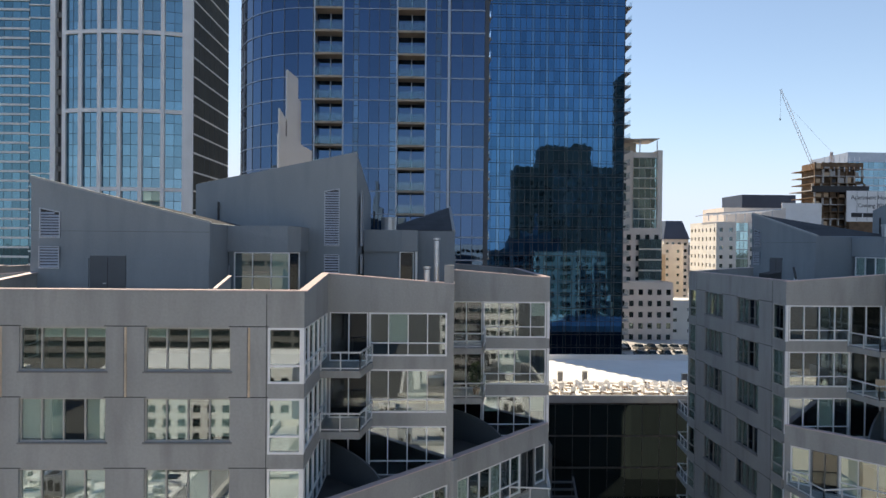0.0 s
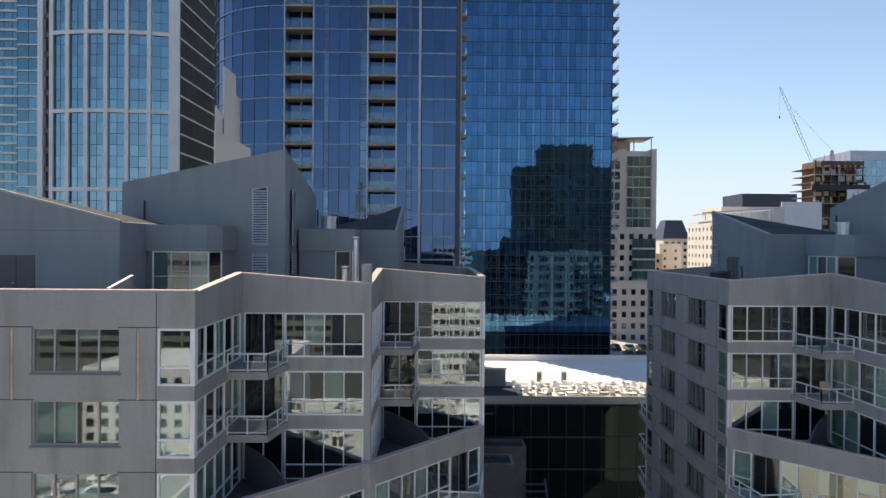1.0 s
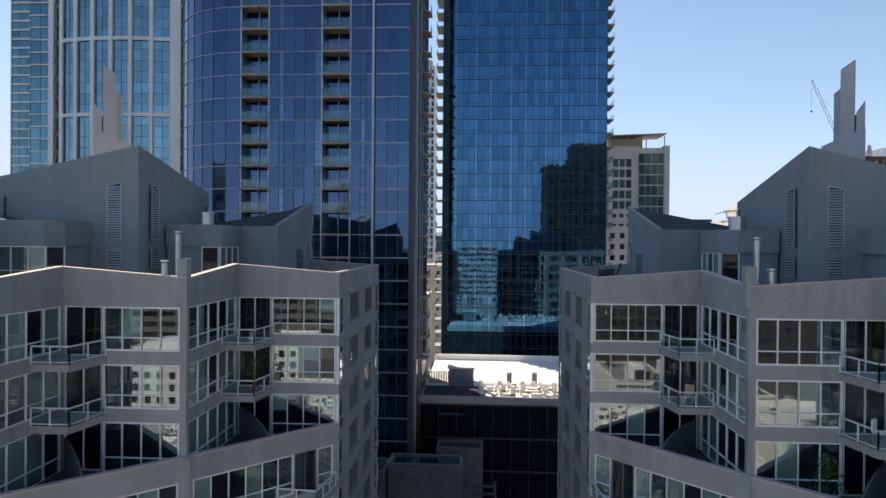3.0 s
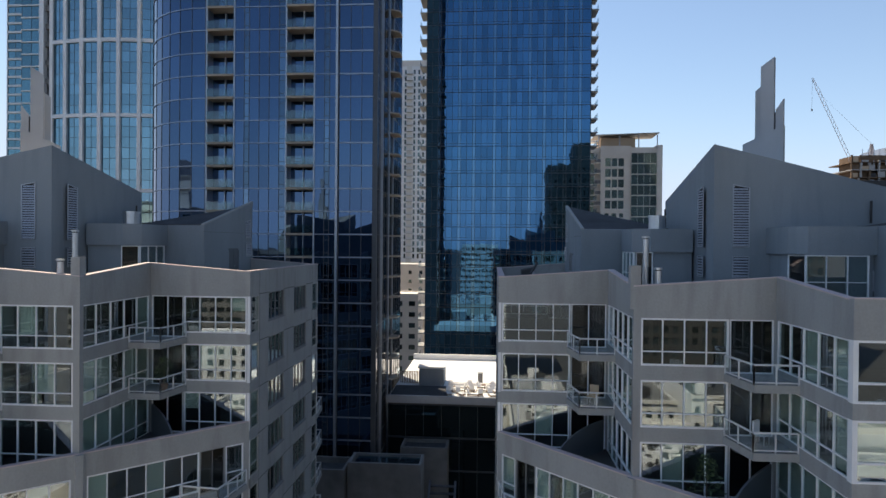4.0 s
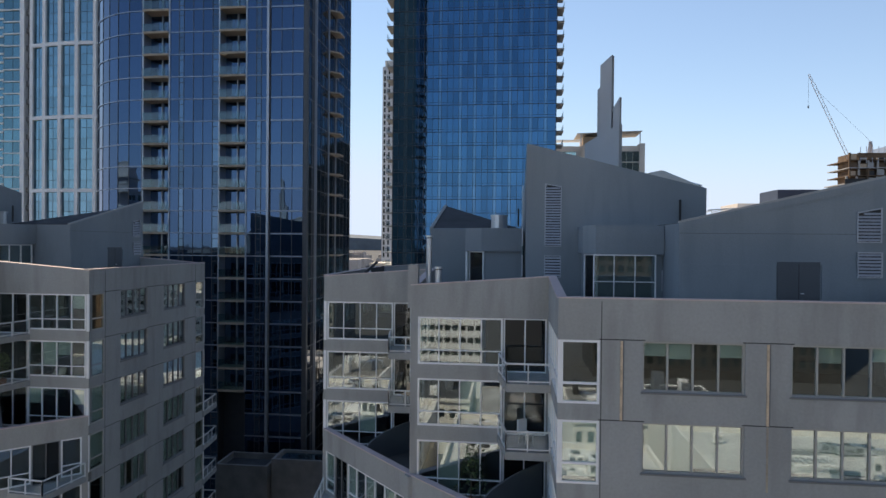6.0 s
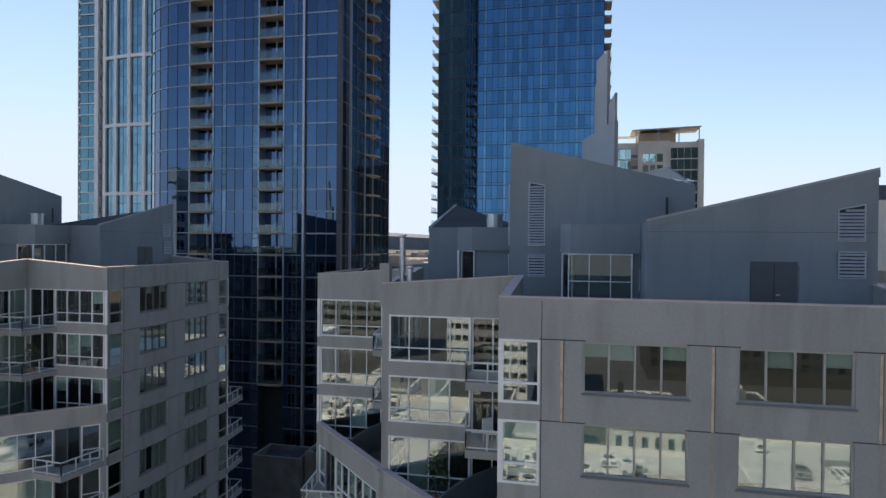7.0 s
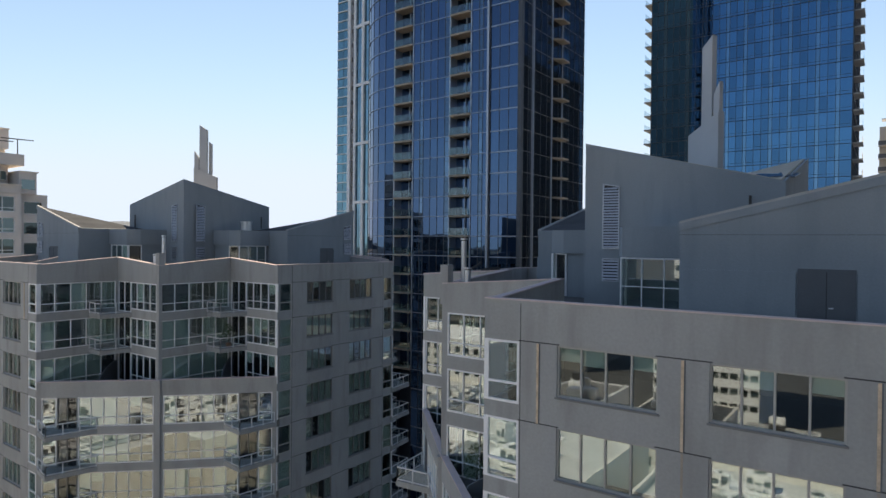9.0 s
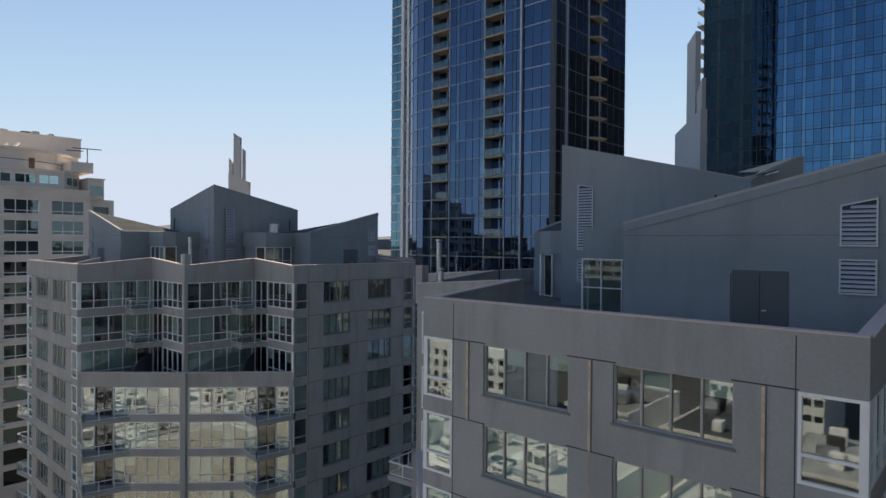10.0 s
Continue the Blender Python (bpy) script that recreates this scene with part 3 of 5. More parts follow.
            part("privacy_screen", sm, DOORM, home, "dark curved terrace screen")
        part("column", Mesh(put, flip).prism([(XM - 0.25, YM - 0.02), (XM - 0.02, YM - 0.25), (XM + 0.3, YM - 0.1), (XM - 0.1, YM + 0.3)], zlow, BAND), CONCRETE, home)

    if mirror:  # thin slanting screen between two roof terraces
        screen = part("terrace_screen", Mesh(put1, flip0).prism([(-3.25, -18.6), (-3.17, -18.6), (-3.17, -16.6), (-3.25, -16.6)], DECKZ, [37.8, 37.8, 38.25, 38.25]), STUCCO, home, "thin terrace screen with sloping pale top")
        part("coping", Mesh(put1, flip0).prism([(-3.29, -18.62), (-3.13, -18.62), (-3.13, -16.58), (-3.29, -16.58)], [37.802, 37.802, 38.252, 38.252], [37.85, 37.85, 38.3, 38.3]), COPING, screen)

    # penthouse, alike on both sides of the corner's diagonal
    for turn in (0, 1):
        def P(x, y, z, turn=turn):
            return put1(y, x, z) if turn else put1(x, y, z)
        pf = flip0 if not turn else not flip0
        lo, hi = 40.75, 42.95 if mirror else 42.8
        house = part("penthouse", Mesh(P, pf).prism([(-1.45, -14.2), (7.3, -14.2), (7.3, -8.2), (-1.45, -8.2)], DECKZ, [lo, hi, lo + 0.15, lo]), STUCCO, home, "blue-grey stucco penthouse with sloping roof")
        part("roof", Mesh(P, pf).prism([(-1.3, -14.05), (7.15, -14.05), (7.15, -8.3), (-1.3, -8.3)], [lo - 0.1, hi - 0.3, lo - 0.1, lo - 0.1], [lo + 0.045, hi - 0.01, lo + 0.2, lo + 0.045]), ROOFING, house)
        part("coping", Mesh(P, pf).prism([(-1.47, -14.23), (7.33, -14.23), (7.33, -14.03), (-1.47, -14.03)], [lo + 0.002, hi + 0.002, hi + 0.002, lo + 0.002], [lo + 0.1, hi + 0.1, hi + 0.1, lo + 0.1]), CAP, house, "pale metal roof edge")
        part("edge_trim", Mesh(P, pf).prism([(-1.47, -14.24), (7.33, -14.24), (7.33, -14.2), (-1.47, -14.2)], [lo - 0.3, hi - 0.3, hi - 0.3, lo - 0.3], [lo, hi, hi, lo]), STUCCO, house)
        bm = Mesh(P, pf)
        bm.prism([(-5.2, -10.6), (-4.7, -11.6), (-1.47, -11.6), (-1.47, -8.15), (-5.2, -8.15)], 39.32, 40.72)
        bm.prism([(-5.0, -10.4), (-4.5, -11.3), (-1.47, -11.3), (-1.47, -8.15), (-5.0, -8.15)], DECKZ, 39.32)
        box = part("penthouse_bay", bm, STUCCO, home, "low flat-topped penthouse bay")
        fput, length, fflip = side_of(P(-4.5, -11.3, 0), P(-1.47, -11.3, 0), pf)
        window(fput, fflip, box, -0.3, length - 0.35, DECKZ + 0.05, 39.3, 3, WHITE, 0.48, 0.06, 0.22, 0.3, True, rng, m=0.04, drops=(1.0,))
        fput, length, fflip = side_of(P(-5.0, -10.4, 0), P(-4.5, -11.3, 0), pf)
        window(fput, fflip, box, 0.0, length, DECKZ + 0.05, 39.3, 1, WHITE, 0.0, 0.06, 0.1, 0.0, True, rng, m=0.05, glass=DOORGLASS)
        fput, length, fflip = side_of(P(-1.45, -14.2, 0), P(7.3, -14.2, 0), pf)
        door = part("door", Mesh(fput, fflip).box(4.1, 5.85, 0.0, 0.03, DECKZ, 39.1), DOORM, house, "double grey metal door")
        part("leaf_gap", Mesh(fput, fflip).box(4.97, 5.0, 0.03, 0.034, DECKZ + 0.1, 39.0), JOINT, door)
        part("door_handle", Mesh(fput, fflip).box(5.06, 5.2, 0.03, 0.08, 37.72, 37.76), STEEL, door)
        vent(fput, fflip, house, 7.35, 8.25, 40.0, 41.2, 0.2)
        vent(lambda s, o, z: fput(s, o + 0.07, z), fflip, house, 7.35, 8.25, 38.5, 39.5)
        gm = Mesh(fput, fflip)
        gm.box(0, length, 0.0, 0.003, 40.3, 40.32)
        part("joints", gm, SCORE_SHADE, house)
        for a, b in ((0.02, 4.04), (5.91, length - 0.02)):
            part("plinth", Mesh(fput, fflip).box(a, b, 0.0, 0.07, DECKZ, 38.96), STUCCO, house, "proud lower band of stucco wall")
        small = side_of(P(-1.45, -8.2, 0), P(-1.45, -14.2, 0), pf)
        vent(small[0], small[2], house, 2.6, 3.1, 37.6, 38.5)
        fput, length, fflip = side_of(P(-8.0, -8.15, 0), P(1.5, -8.15, 0), pf)
        vent(fput, fflip, home, 1.05, 1.85, 39.7, 43.05, -0.17)
        vent(fput, fflip, home, 1.05, 1.85, 38.0, 39.1)
        pipe = Mesh(P, pf).tube(0.1, -8.35, 41.0, 42.2, 0.06)
        part("vent_pipe", pipe, JOINT, home, "short black vent pipe")
        fan = part("roof_fan", Mesh(P, pf).tube(-2.6, -9.6, 40.72, 41.5, 0.52), STEEL, home, "galvanised roof ventilator") if turn else None
        if fan:
            part("fan_cap", Mesh(P, pf).tube(-2.6, -9.6, 41.502, 41.62, 0.58), STEEL, fan)
    low = 43.25 if mirror else 42.82
    big = [(-8.0, -8.15), (1.5, -8.15), (1.5, 1.35), (-8.0, 1.35)]
    fold = Mesh(put1, flip0).prism([big[0], big[1], big[3]], DECKZ, [45.3, low, low]).prism([big[1], big[2], big[3]], DECKZ, [low, 44.9, low])
    tower = part("stair_tower", fold, STUCCO, home, "tall blue-grey penthouse block with sloping roof")
    roof = Mesh(put1, flip0)
    roof.prism([(-7.8, -7.95), (1.3, -7.95), (-7.8, 1.15)], [44.6, 42.6, 42.6], [45.25, low + 0.1, low + 0.1]).prism([(1.3, -7.95), (1.3, 1.15), (-7.8, 1.15)], [42.6, 44.6, 42.6], [low + 0.1, 44.9, low + 0.1])
    part("roof", roof, PALEROOF, tower, "tan folded metal roof")
    # solar panels on racks in the valley of the roof
    for i in range(4):
        x = -2.2 + i * 1.0
        sp = Mesh(put1, flip0).prism([(x, -6.7), (x + 0.9, -6.7), (x + 0.9, -4.4), (x, -4.4)], [43.15, 43.1, 43.5, 43.55], [43.2, 43.15, 43.55, 43.6])
        panel = part("solar_panel", sp, SOLAR, tower, "dark tilted solar panel")
        part("rack", Mesh(put1, flip0).bar((x + 0.1, -4.5, 42.9), (x + 0.1, -4.5, 43.52), 0.04), STEEL, panel)
    # rooftop fin: three slanted blades on a stepped base
    def plate(u0, u1, lo, hi0, hi1, half, back=0.0):
        """A slab of the fin between two places on its slanting centre line."""
        a, b = Vector((-4.1, -2.1)), Vector((-2.2, -3.45))
        p, q, out = a.lerp(b, u0), a.lerp(b, u1), Vector((0.58, 0.81))
        p, q, side = p + out * back, q + out * back, out * half
        pts = [p - side, q - side, q + side, p + side]
        return Mesh(put1, flip0).prism([tuple(v) for v in pts], lo, [hi0, hi1, hi1, hi0])

    fin = part("fin_base", plate(0.0, 1.0, 40.5, 46.2, 47.2, 0.2), FIN, home, "stepped stucco fin rising from the roof")
    part("blade", plate(0.43, 0.76, 46.2, 51.0, 51.5, 0.16), FIN, fin)
    part("blade", plate(0.8, 0.99, 46.5, 48.2, 48.85, 0.12), FIN, fin)
    part("blade", plate(0.26, 0.42, 46.0, 49.6, 49.9, 0.05, 0.3), FIN, fin)
    part("fin_joint", plate(0.765, 0.795, 46.5, 48.0, 48.1, 0.05), JOINT, fin)
    # flues and a pier beside the middle step of the parapet
    pier = part("pier", Mesh(put1, flip0).box(XM + 0.02, XM + 0.5, YM + 0.02, YM + 0.5, DECKZ, 38.75), CONCRETE, home)
    for x, y, top, r in ((XM + 0.9, YM + 0.9, 40.0, 0.14), (XM + 1.4, YM + 0.5, 38.5, 0.16)):
        flue = part("flue", Mesh(put1, flip0).tube(x, y, DECKZ, top, r), STEEL, home, "pale metal flue pipe")
        part("cap", Mesh(put1, flip0).tube(x, y, top + 0.05, top + 0.14, r + 0.05), STEEL, flue)
        part("neck", Mesh(put1, flip0).tube(x, y, top + 0.002, top + 0.05, r - 0.04), JOINT, flue)
    home.location.z = 0.115 if mirror else 0.0
    return home


# ---- background towers ----
def curtain(put, flip, length, z0, z1, storey, pane, glass, parent, pick, line=SILVER, bars=MULLION, slots=(), thick=0.09, band=0.22, sub=0.0, light=None, beat=()):
    """A curtain wall of panes between floor bands; slots are left open. pick(s, z) tells which panes are parts of their own;
    sub: height of a thin second line in each storey; light: glass of the columns whose place in the beat is marked 1."""
    lines, mull, rest, pale = Mesh(put, flip), Mesh(put, flip), Mesh(put, flip), Mesh(put, flip)
    spans, at = [], 0.0
    for a, b in (*slots, (length, length)):
        if a > at:
            spans.append((at, a))
        at = b
    rows = int((z1 - z0) / storey)
    count = 0
    for a, b in spans:
        edges, i = [a], 0
        while edges[-1] < b - pane * 0.6:
            edges.append(edges[-1] + (pane * (0.5 if beat[i % len(beat)] else 1.0) if beat else (b - a) / max(1, round((b - a) / pane))))
            i += 1
        edges[-1] = b
        for j in range(rows):
            z = z0 + j * storey
            lines.box(a, b, -0.1, thick, z - band / 2, z + band / 2)
            if sub:
                lines.box(a, b, -0.1, 0.03, z + sub, z + sub + 0.05)
            for i, (s, e) in enumerate(zip(edges, edges[1:])):
                bright = light and beat and beat[i % len(beat)]
                own = pick(s, z) and count < 112
                pm = Mesh(put, flip) if own else pale if bright else rest
                pm.box(s + 0.03, e - 0.03, -0.04, 0.0, z + band / 2 + 0.01, z + storey - band / 2 - 0.01)
                if own:
                    part("pane", pm, light if bright else glass, parent)
                    count += 1
                if bright and not sub:  # narrow opening lights have bars of their own
                    for bar in (0.5, storey - 0.75):
                        mull.box(s, e, -0.1, 0.03, z + bar, z + bar + 0.07)
        for s in edges:
            mull.box(s - 0.035, s + 0.035, -0.1, 0.05, z0, z0 + rows * storey)
    part("floor_band", lines, line, parent, kind="stuff")
    part("mullions", mull, bars, parent, kind="stuff")
    part("panes", rest, glass, parent, kind="stuff")
    if pale.v:
        part("panes", pale, light, parent, kind="stuff")


def slot_balconies(put, flip, s0, s1, z0, z1, storey, parent, depth=1.6):
    """A stack of recessed balconies: back glazing, slabs and glass rails."""
    back = Mesh(put, flip)
    back.box(s0, s1, -depth - 0.2, -depth, z0, z1)
    part("recess", back, GLASS_A, parent)
    jam = Mesh(put, flip)
    jam.box(s0 - 0.1, s0 + 0.08, -depth, 0.12, z0, z1).box(s1 - 0.08, s1 + 0.1, -depth, 0.12, z0, z1)
    part("jamb", jam, SILVER, parent)
    z = z0
    upper, rails = Mesh(put, flip), Mesh(put, flip)
    while z < z1:
        if z < 84:
            slab = part("balcony", Mesh(put, flip).box(s0 + 0.08, s1 - 0.08, -depth, 0.35, z - 0.15, z + 0.12), SOFFIT, parent, "recessed balcony with tan soffit")
            part("rail_glass", Mesh(put, flip).box(s0 + 0.1, s1 - 0.1, 0.28, 0.3, z + 0.15, z + 1.15), SLOTGLASS, slab)
            part("partition", Mesh(put, flip).box((s0 + s1) / 2 - 0.05, (s0 + s1) / 2 + 0.05, -depth, -depth + 0.3, z + 0.12, z + storey - 0.15), SILVER, slab)
        else:
            upper.box(s0 + 0.08, s1 - 0.08, -depth, 0.35, z - 0.15, z + 0.12)
            rails.box(s0 + 0.1, s1 - 0.1, 0.28, 0.3, z + 0.15, z + 1.15)
        z += storey
    part("upper_balconies", upper, SOFFIT, parent, kind="stuff")
    part("upper_rails", rails, SLOTGLASS, parent, kind="stuff")


def glass_tower():
    t = thing("glass_tower", -10, 87, 0, "dark blue glass tower with stacked recessed balconies", "tower")
    F, H, Z0 = 2.875, 170, 0.57
    xs, ys = 7.6, 78.1
    x0 = -14.6
    put, length, flip = side_of((x0, ys), (xs, ys))
    slots = [(0.2, 3.8), (10.6, 14.2), (17.0, 17.5), (17.5, length)]
    curtain(put, flip, length, Z0, H, F, 1.3, GLASS_A, t, lambda s, z: 30 < z < 75, slots=slots, band=0.11, line=BANDLINE, light=GLASS_A2, beat=(0, 1, 0, 0))
    for a, b in slots[:2]:
        slot_balconies(put, flip, a, b, Z0 + F * 7, Z0 + F * 40, F, t)
    part("fin", Mesh(put, flip).box(17.0, 17.3, -0.1, 0.4, 0, H), SILVER, t)
    sput, slen, sflip = side_of((x0 + 17.4, ys), (xs - 0.5, ys))
    curtain(sput, sflip, slen, Z0, H, F, 1.45, GLASS_A, t, lambda s, z: 35 < z < 70, band=0.18, line=BANDLINE)
    part("corner_column", Mesh().box(xs - 0.5, xs + 0.02, ys - 0.05, ys + 0.6, 0, H), MULLION, t)
    # side with projecting balconies; its glass colour holds a neighbour's dark reflection
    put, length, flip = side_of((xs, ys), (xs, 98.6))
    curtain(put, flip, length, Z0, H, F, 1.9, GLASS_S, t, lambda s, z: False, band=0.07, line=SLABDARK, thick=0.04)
    for s in (3.0, 9.0, 12.4):
        part("fin", Mesh(put, flip).box(s - 0.09, s + 0.09, -0.1, 0.3 if s < 4 else 0.14, 0, H), SILVER, t)
    for j in range(6, 30):
        z = Z0 + j * F
        b = part("balcony", Mesh(put, flip).prism([(12.3, 0.0), (9.1, 0.0), (10.2, 1.3), (12.3, 1.3)], z - 0.12, z + 0.1), SOFFIT, t, "small tan balcony slab")
        part("rail_glass", Mesh(put, flip).box(10.2, 12.3, 1.22, 1.24, z + 0.12, z + 1.15), RAILGLASS, b)
    # rounded corner
    r, n = 12.0, 10
    pts = [(x0 - r * math.sin(i * math.pi / 2 / n), ys + r - r * math.cos(i * math.pi / 2 / n)) for i in range(n + 1)]
    for a, b in zip(pts[1:], pts):
        put, length, flip = side_of(a, b)
        curtain(put, flip, length, Z0, H, F, 1.3, GLASS_A, t, lambda s, z: False, band=0.11, line=BANDLINE)
    ring = [(x0, ys + 0.15), (xs - 0.15, ys + 0.15), (xs - 0.15, 98.4), (x0 - r + 0.15, 98.4)] + [(x + 0.15, y + 0.15) for x, y in reversed(pts[1:])]
    slotted = [(x0 + 4, ys + 0.15), (x0 + 10.4, ys + 0.15), (x0 + 10.4, ys + 2), (x0 + 14.4, ys + 2), (x0 + 14.4, ys + 0.15), (xs - 0.15, ys + 0.15), (xs - 0.15, 98.4), (x0 - r + 0.15, 98.4)]
    slotted += [(x + 0.15, y + 0.15) for x, y in reversed(pts[1:])] + [(x0, ys + 0.15), (x0, ys + 2), (x0 + 4, ys + 2)]
    part("core", Mesh().prism(slotted, 0, H), MULLION, t)


def blue_tower():
    t = thing("glass_tower", 25, 145, 0, "bright blue glass tower with small corner balconies", "tower")
    F, H, Z0 = 2.83, 190, 0.95
    put, length, flip = side_of((8.0, 131.7), (42.2, 131.7))
    curtain(put, flip, length, Z0, H, F, 1.22, GLASS_B, t, lambda s, z: 35 < z < 70 and s > 8, band=0.1, line=MULLION, sub=0.55, light=GLASS_B2, beat=(0, 0, 1, 0, 0, 0, 1))
    part("core", Mesh().box(8.2, 42.0, 131.85, 160, 0, H), MULLION, t)
    for x, d in ((8.0, -1), (42.2, 1)):
        for j in range(3, 38):
            z = Z0 + j * F
            b = part("balcony", Mesh().box(x, x + d * 1.5, 132.0, 136.7, z - 0.12, z + 0.12), SLAB, t)
            part("rail_glass", Mesh().box(x + d * 1.42, x + d * 1.46, 132.0, 136.7, z + 0.12, z + 1.2), RAILGLASS, b)
    for a, b in (((42.2, 131.7), (42.2, 160)), ((8.0, 160), (8.0, 131.7))):
        put, length, flip = side_of(a, b)
        curtain(put, flip, length, Z0, H, F, 1.6, GLASS_B, t, lambda s, z: False, band=0.12, line=MULLION)


def office_tower():
    t = thing("office_tower", -76, 146, 0, "white framed office tower with bowed teal glass front", "tower")
    H, X0 = 190, -80.9
    nodes = [1.85, 5.76, 10.1, 14.43, 18.82, 23.33, 27.6]

    def at(s):
        return (X0 + s, 134.7 + 1.7 * ((s - 14.4) / 12.9) ** 2)

    for a, b in zip(nodes, nodes[1:]):
        put, length, flip = side_of(at(a), at(b))
        curtain(put, flip, length, 0.4, H, 2.42, 2.0, GLASS_O, t, lambda s, z: 50 < z < 78, line=MULLION, band=0.08, thick=0.03)
        z = 34.3
        while z < H:
            part("band", Mesh(put, flip).box(0, length, 0.05, 0.5, z - 0.4, z + 0.4), WHITEPANEL, t)
            z += 16.95
    for s in nodes:
        x, y = at(s)
        part("column", Mesh().box(x - 0.41, x + 0.41, y - 0.6, y + 0.3, 0, H), WHITEPANEL, t, "white panel column")
    part("corner_pier", Mesh().box(X0 + 27.6, -51.5, 135.9, 136.6, 0, H), WHITEPANEL, t)
    part("corner_post", Mesh().box(X0 - 1.2, X0 - 0.1, 135.9, 137.2, 0, H), WHITEPANEL, t)
    part("recess", Mesh().box(X0 - 0.1, X0 + 1.5, 137.4, 138.0, 0, H), MULLION, t)
    for j in range(10, 43):
        z = 5.2 + j * 4.18
        part("recess_slab", Mesh().box(X0 - 0.1, X0 + 1.5, 136.5, 137.398, z - 0.25, z + 0.9), SLABDARK, t)
    # side glass: the brown reflection is put into a matt colour
    put, length, flip = side_of((-51.5, 136.6), (-51.5, 160))
    curtain(put, flip, length, 5.2, H, 4.18, 3.2, BROWN_REFLECT, t, lambda s, z: False, line=PALE, band=0.35, thick=0.12)
    part("core", Mesh().prism([(X0 - 1.5, 138.2), (X0 + 1.5, 138.2), (X0 + 6, 136.2), (X0 + 23, 136.2), (X0 + 27.3, 137.0), (-51.65, 137.0), (-51.65, 160), (X0 - 1.5, 160)], 0, H), MULLION, t)
    # two facets of the wing, each with its own pale floor lines
    for x0, x1, y, step, band in ((-113.0, -98.0, 164.0, 2.48, 0.55), (-86.9, -82.2, 136.7, 2.82, 0.25)):
        put, length, flip = side_of((x0, y), (x1, y))
        curtain(put, flip, length, 1.0, H, step, 2.1, GLASS_W, t, lambda s, z: False, line=WHITEPANEL, band=band, thick=0.35)
        part("wing_core", Mesh().box(x0 + 0.1, x1, y + 0.15, y + 9, 0, H), MULLION, t)
    part("wing_edge", Mesh().box(-113.3, -113.0, 163.8, 164.8, 0, H), WHITEPANEL, t)


def block(name, label, x0, x1, y0, y1, z1, wall_mat, storey=3.2, bay=3.2, opening=(0.55, 0.5), sides="fl", z0=0.0, top=1.2, category="building", singles=True):
    """A building with real window openings in the walls that are seen (f front, l left, r right, b back)."""
    t = thing(name, (x0 + x1) / 2, (y0 + y1) / 2, z0, label, category)
    part("core", Mesh().box(x0 + 0.5, x1 - 0.5, y0 + 0.5, y1 - 0.5, z0, z1 - 0.3), wall_mat, t)
    runs = {"f": ((x0, y0), (x1, y0)), "r": ((x1, y0), (x1, y1)), "b": ((x1, y1), (x0, y1)), "l": ((x0, y1), (x0, y0))}
    for key, (a, b) in runs.items():
        put, length, flip = side_of(a, b)
        wm = Mesh(put, flip)
        holes = []
        if key in sides:
            n = max(1, int(length / bay))
            w = length / n
            j = 0
            while z1 - top - (j + 1) * storey > z0 + 1 and j < 30:
                z = z1 - top - (j + 1) * storey
                for i in range(n):
                    c = (i + 0.5) * w
                    holes.append((c - w * opening[0] / 2, c + w * opening[0] / 2, z + storey * (1 - opening[1]) / 2, z + storey * (1 + opening[1]) / 2))
                j += 1
        holed(wm, 0 if key in "fb" else 0.4, length if key in "fb" else length - 0.4, z0, z1, holes, -0.4)
        part("wall", wm, wall_mat, t)
        if not holes:
            continue
        h = holes[0]
        data = Mesh().box(-(h[1] - h[0]) / 2, (h[1] - h[0]) / 2, -0.02, 0.02, 0, h[3] - h[2]).data("pane", GLASS_F)
        turn = math.atan2(b[1] - a[1], b[0] - a[0])
        if not singles:
            wm = Mesh(put, flip)
            for h in holes:
                wm.box(h[0], h[1], -0.32, -0.28, h[2], h[3])
            part("windows", wm, GLASS_F, t, kind="stuff")
            continue
        for i, h in enumerate(holes[:280]):
            ob = part("window", data, None, t)
            x, y, z = put((h[0] + h[1]) / 2, -0.3, h[2])
            ob.matrix_basis = Matrix.Translation((x, y, z)) @ Matrix.Rotation(turn, 4, "Z")
    return t


condo(False, "grey concrete apartment building with notched glazed corner and penthouse")
condo(True, "grey concrete apartment building mirroring its neighbour, with white window frames")
glass_tower()
blue_tower()
office_tower()

ground = part("ground", Mesh().box(-4000, 4000, -4000, 4500, -1, 0), ASPHALT)
tagged(ground, "grey city ground with streets", "ground", kind="structure")

# ---- farther buildings ----
cream = thing("apartment_block", 58, 195, 0, "cream concrete apartment tower with teal glass bays and roof canopy", "building")
part("core", Mesh().box(45.4, 70.6, 186.2, 205, 0, 68.5), CREAM, cream)
put, length, flip = side_of((53.5, 185.5), (62.3, 185.5))
wm, holes = Mesh(put, flip), []
for j in range(14):
    z = 65.6 - 3.1 * (j + 1)
    if j < 5:
        holes.append((1.3, 6.9, z + 0.35, z + 2.9))
    else:
        holes += [(1.2, 2.6, z + 0.9, z + 2.3), (3.2, 4.8, z + 0.9, z + 2.3), (5.4, 6.8, z + 0.9, z + 2.3)]
holed(wm, 0, length, 0, 68.9, holes, -0.4)
part("wall", wm, CREAM, cream)
for h in holes:
    window(put, flip, cream, *h, 3 if h[1] - h[0] > 3 else 1, CREAM, 0.0, 0.12, -0.2, 0.0, False, random, m=0.3, glass=GLASS_G)
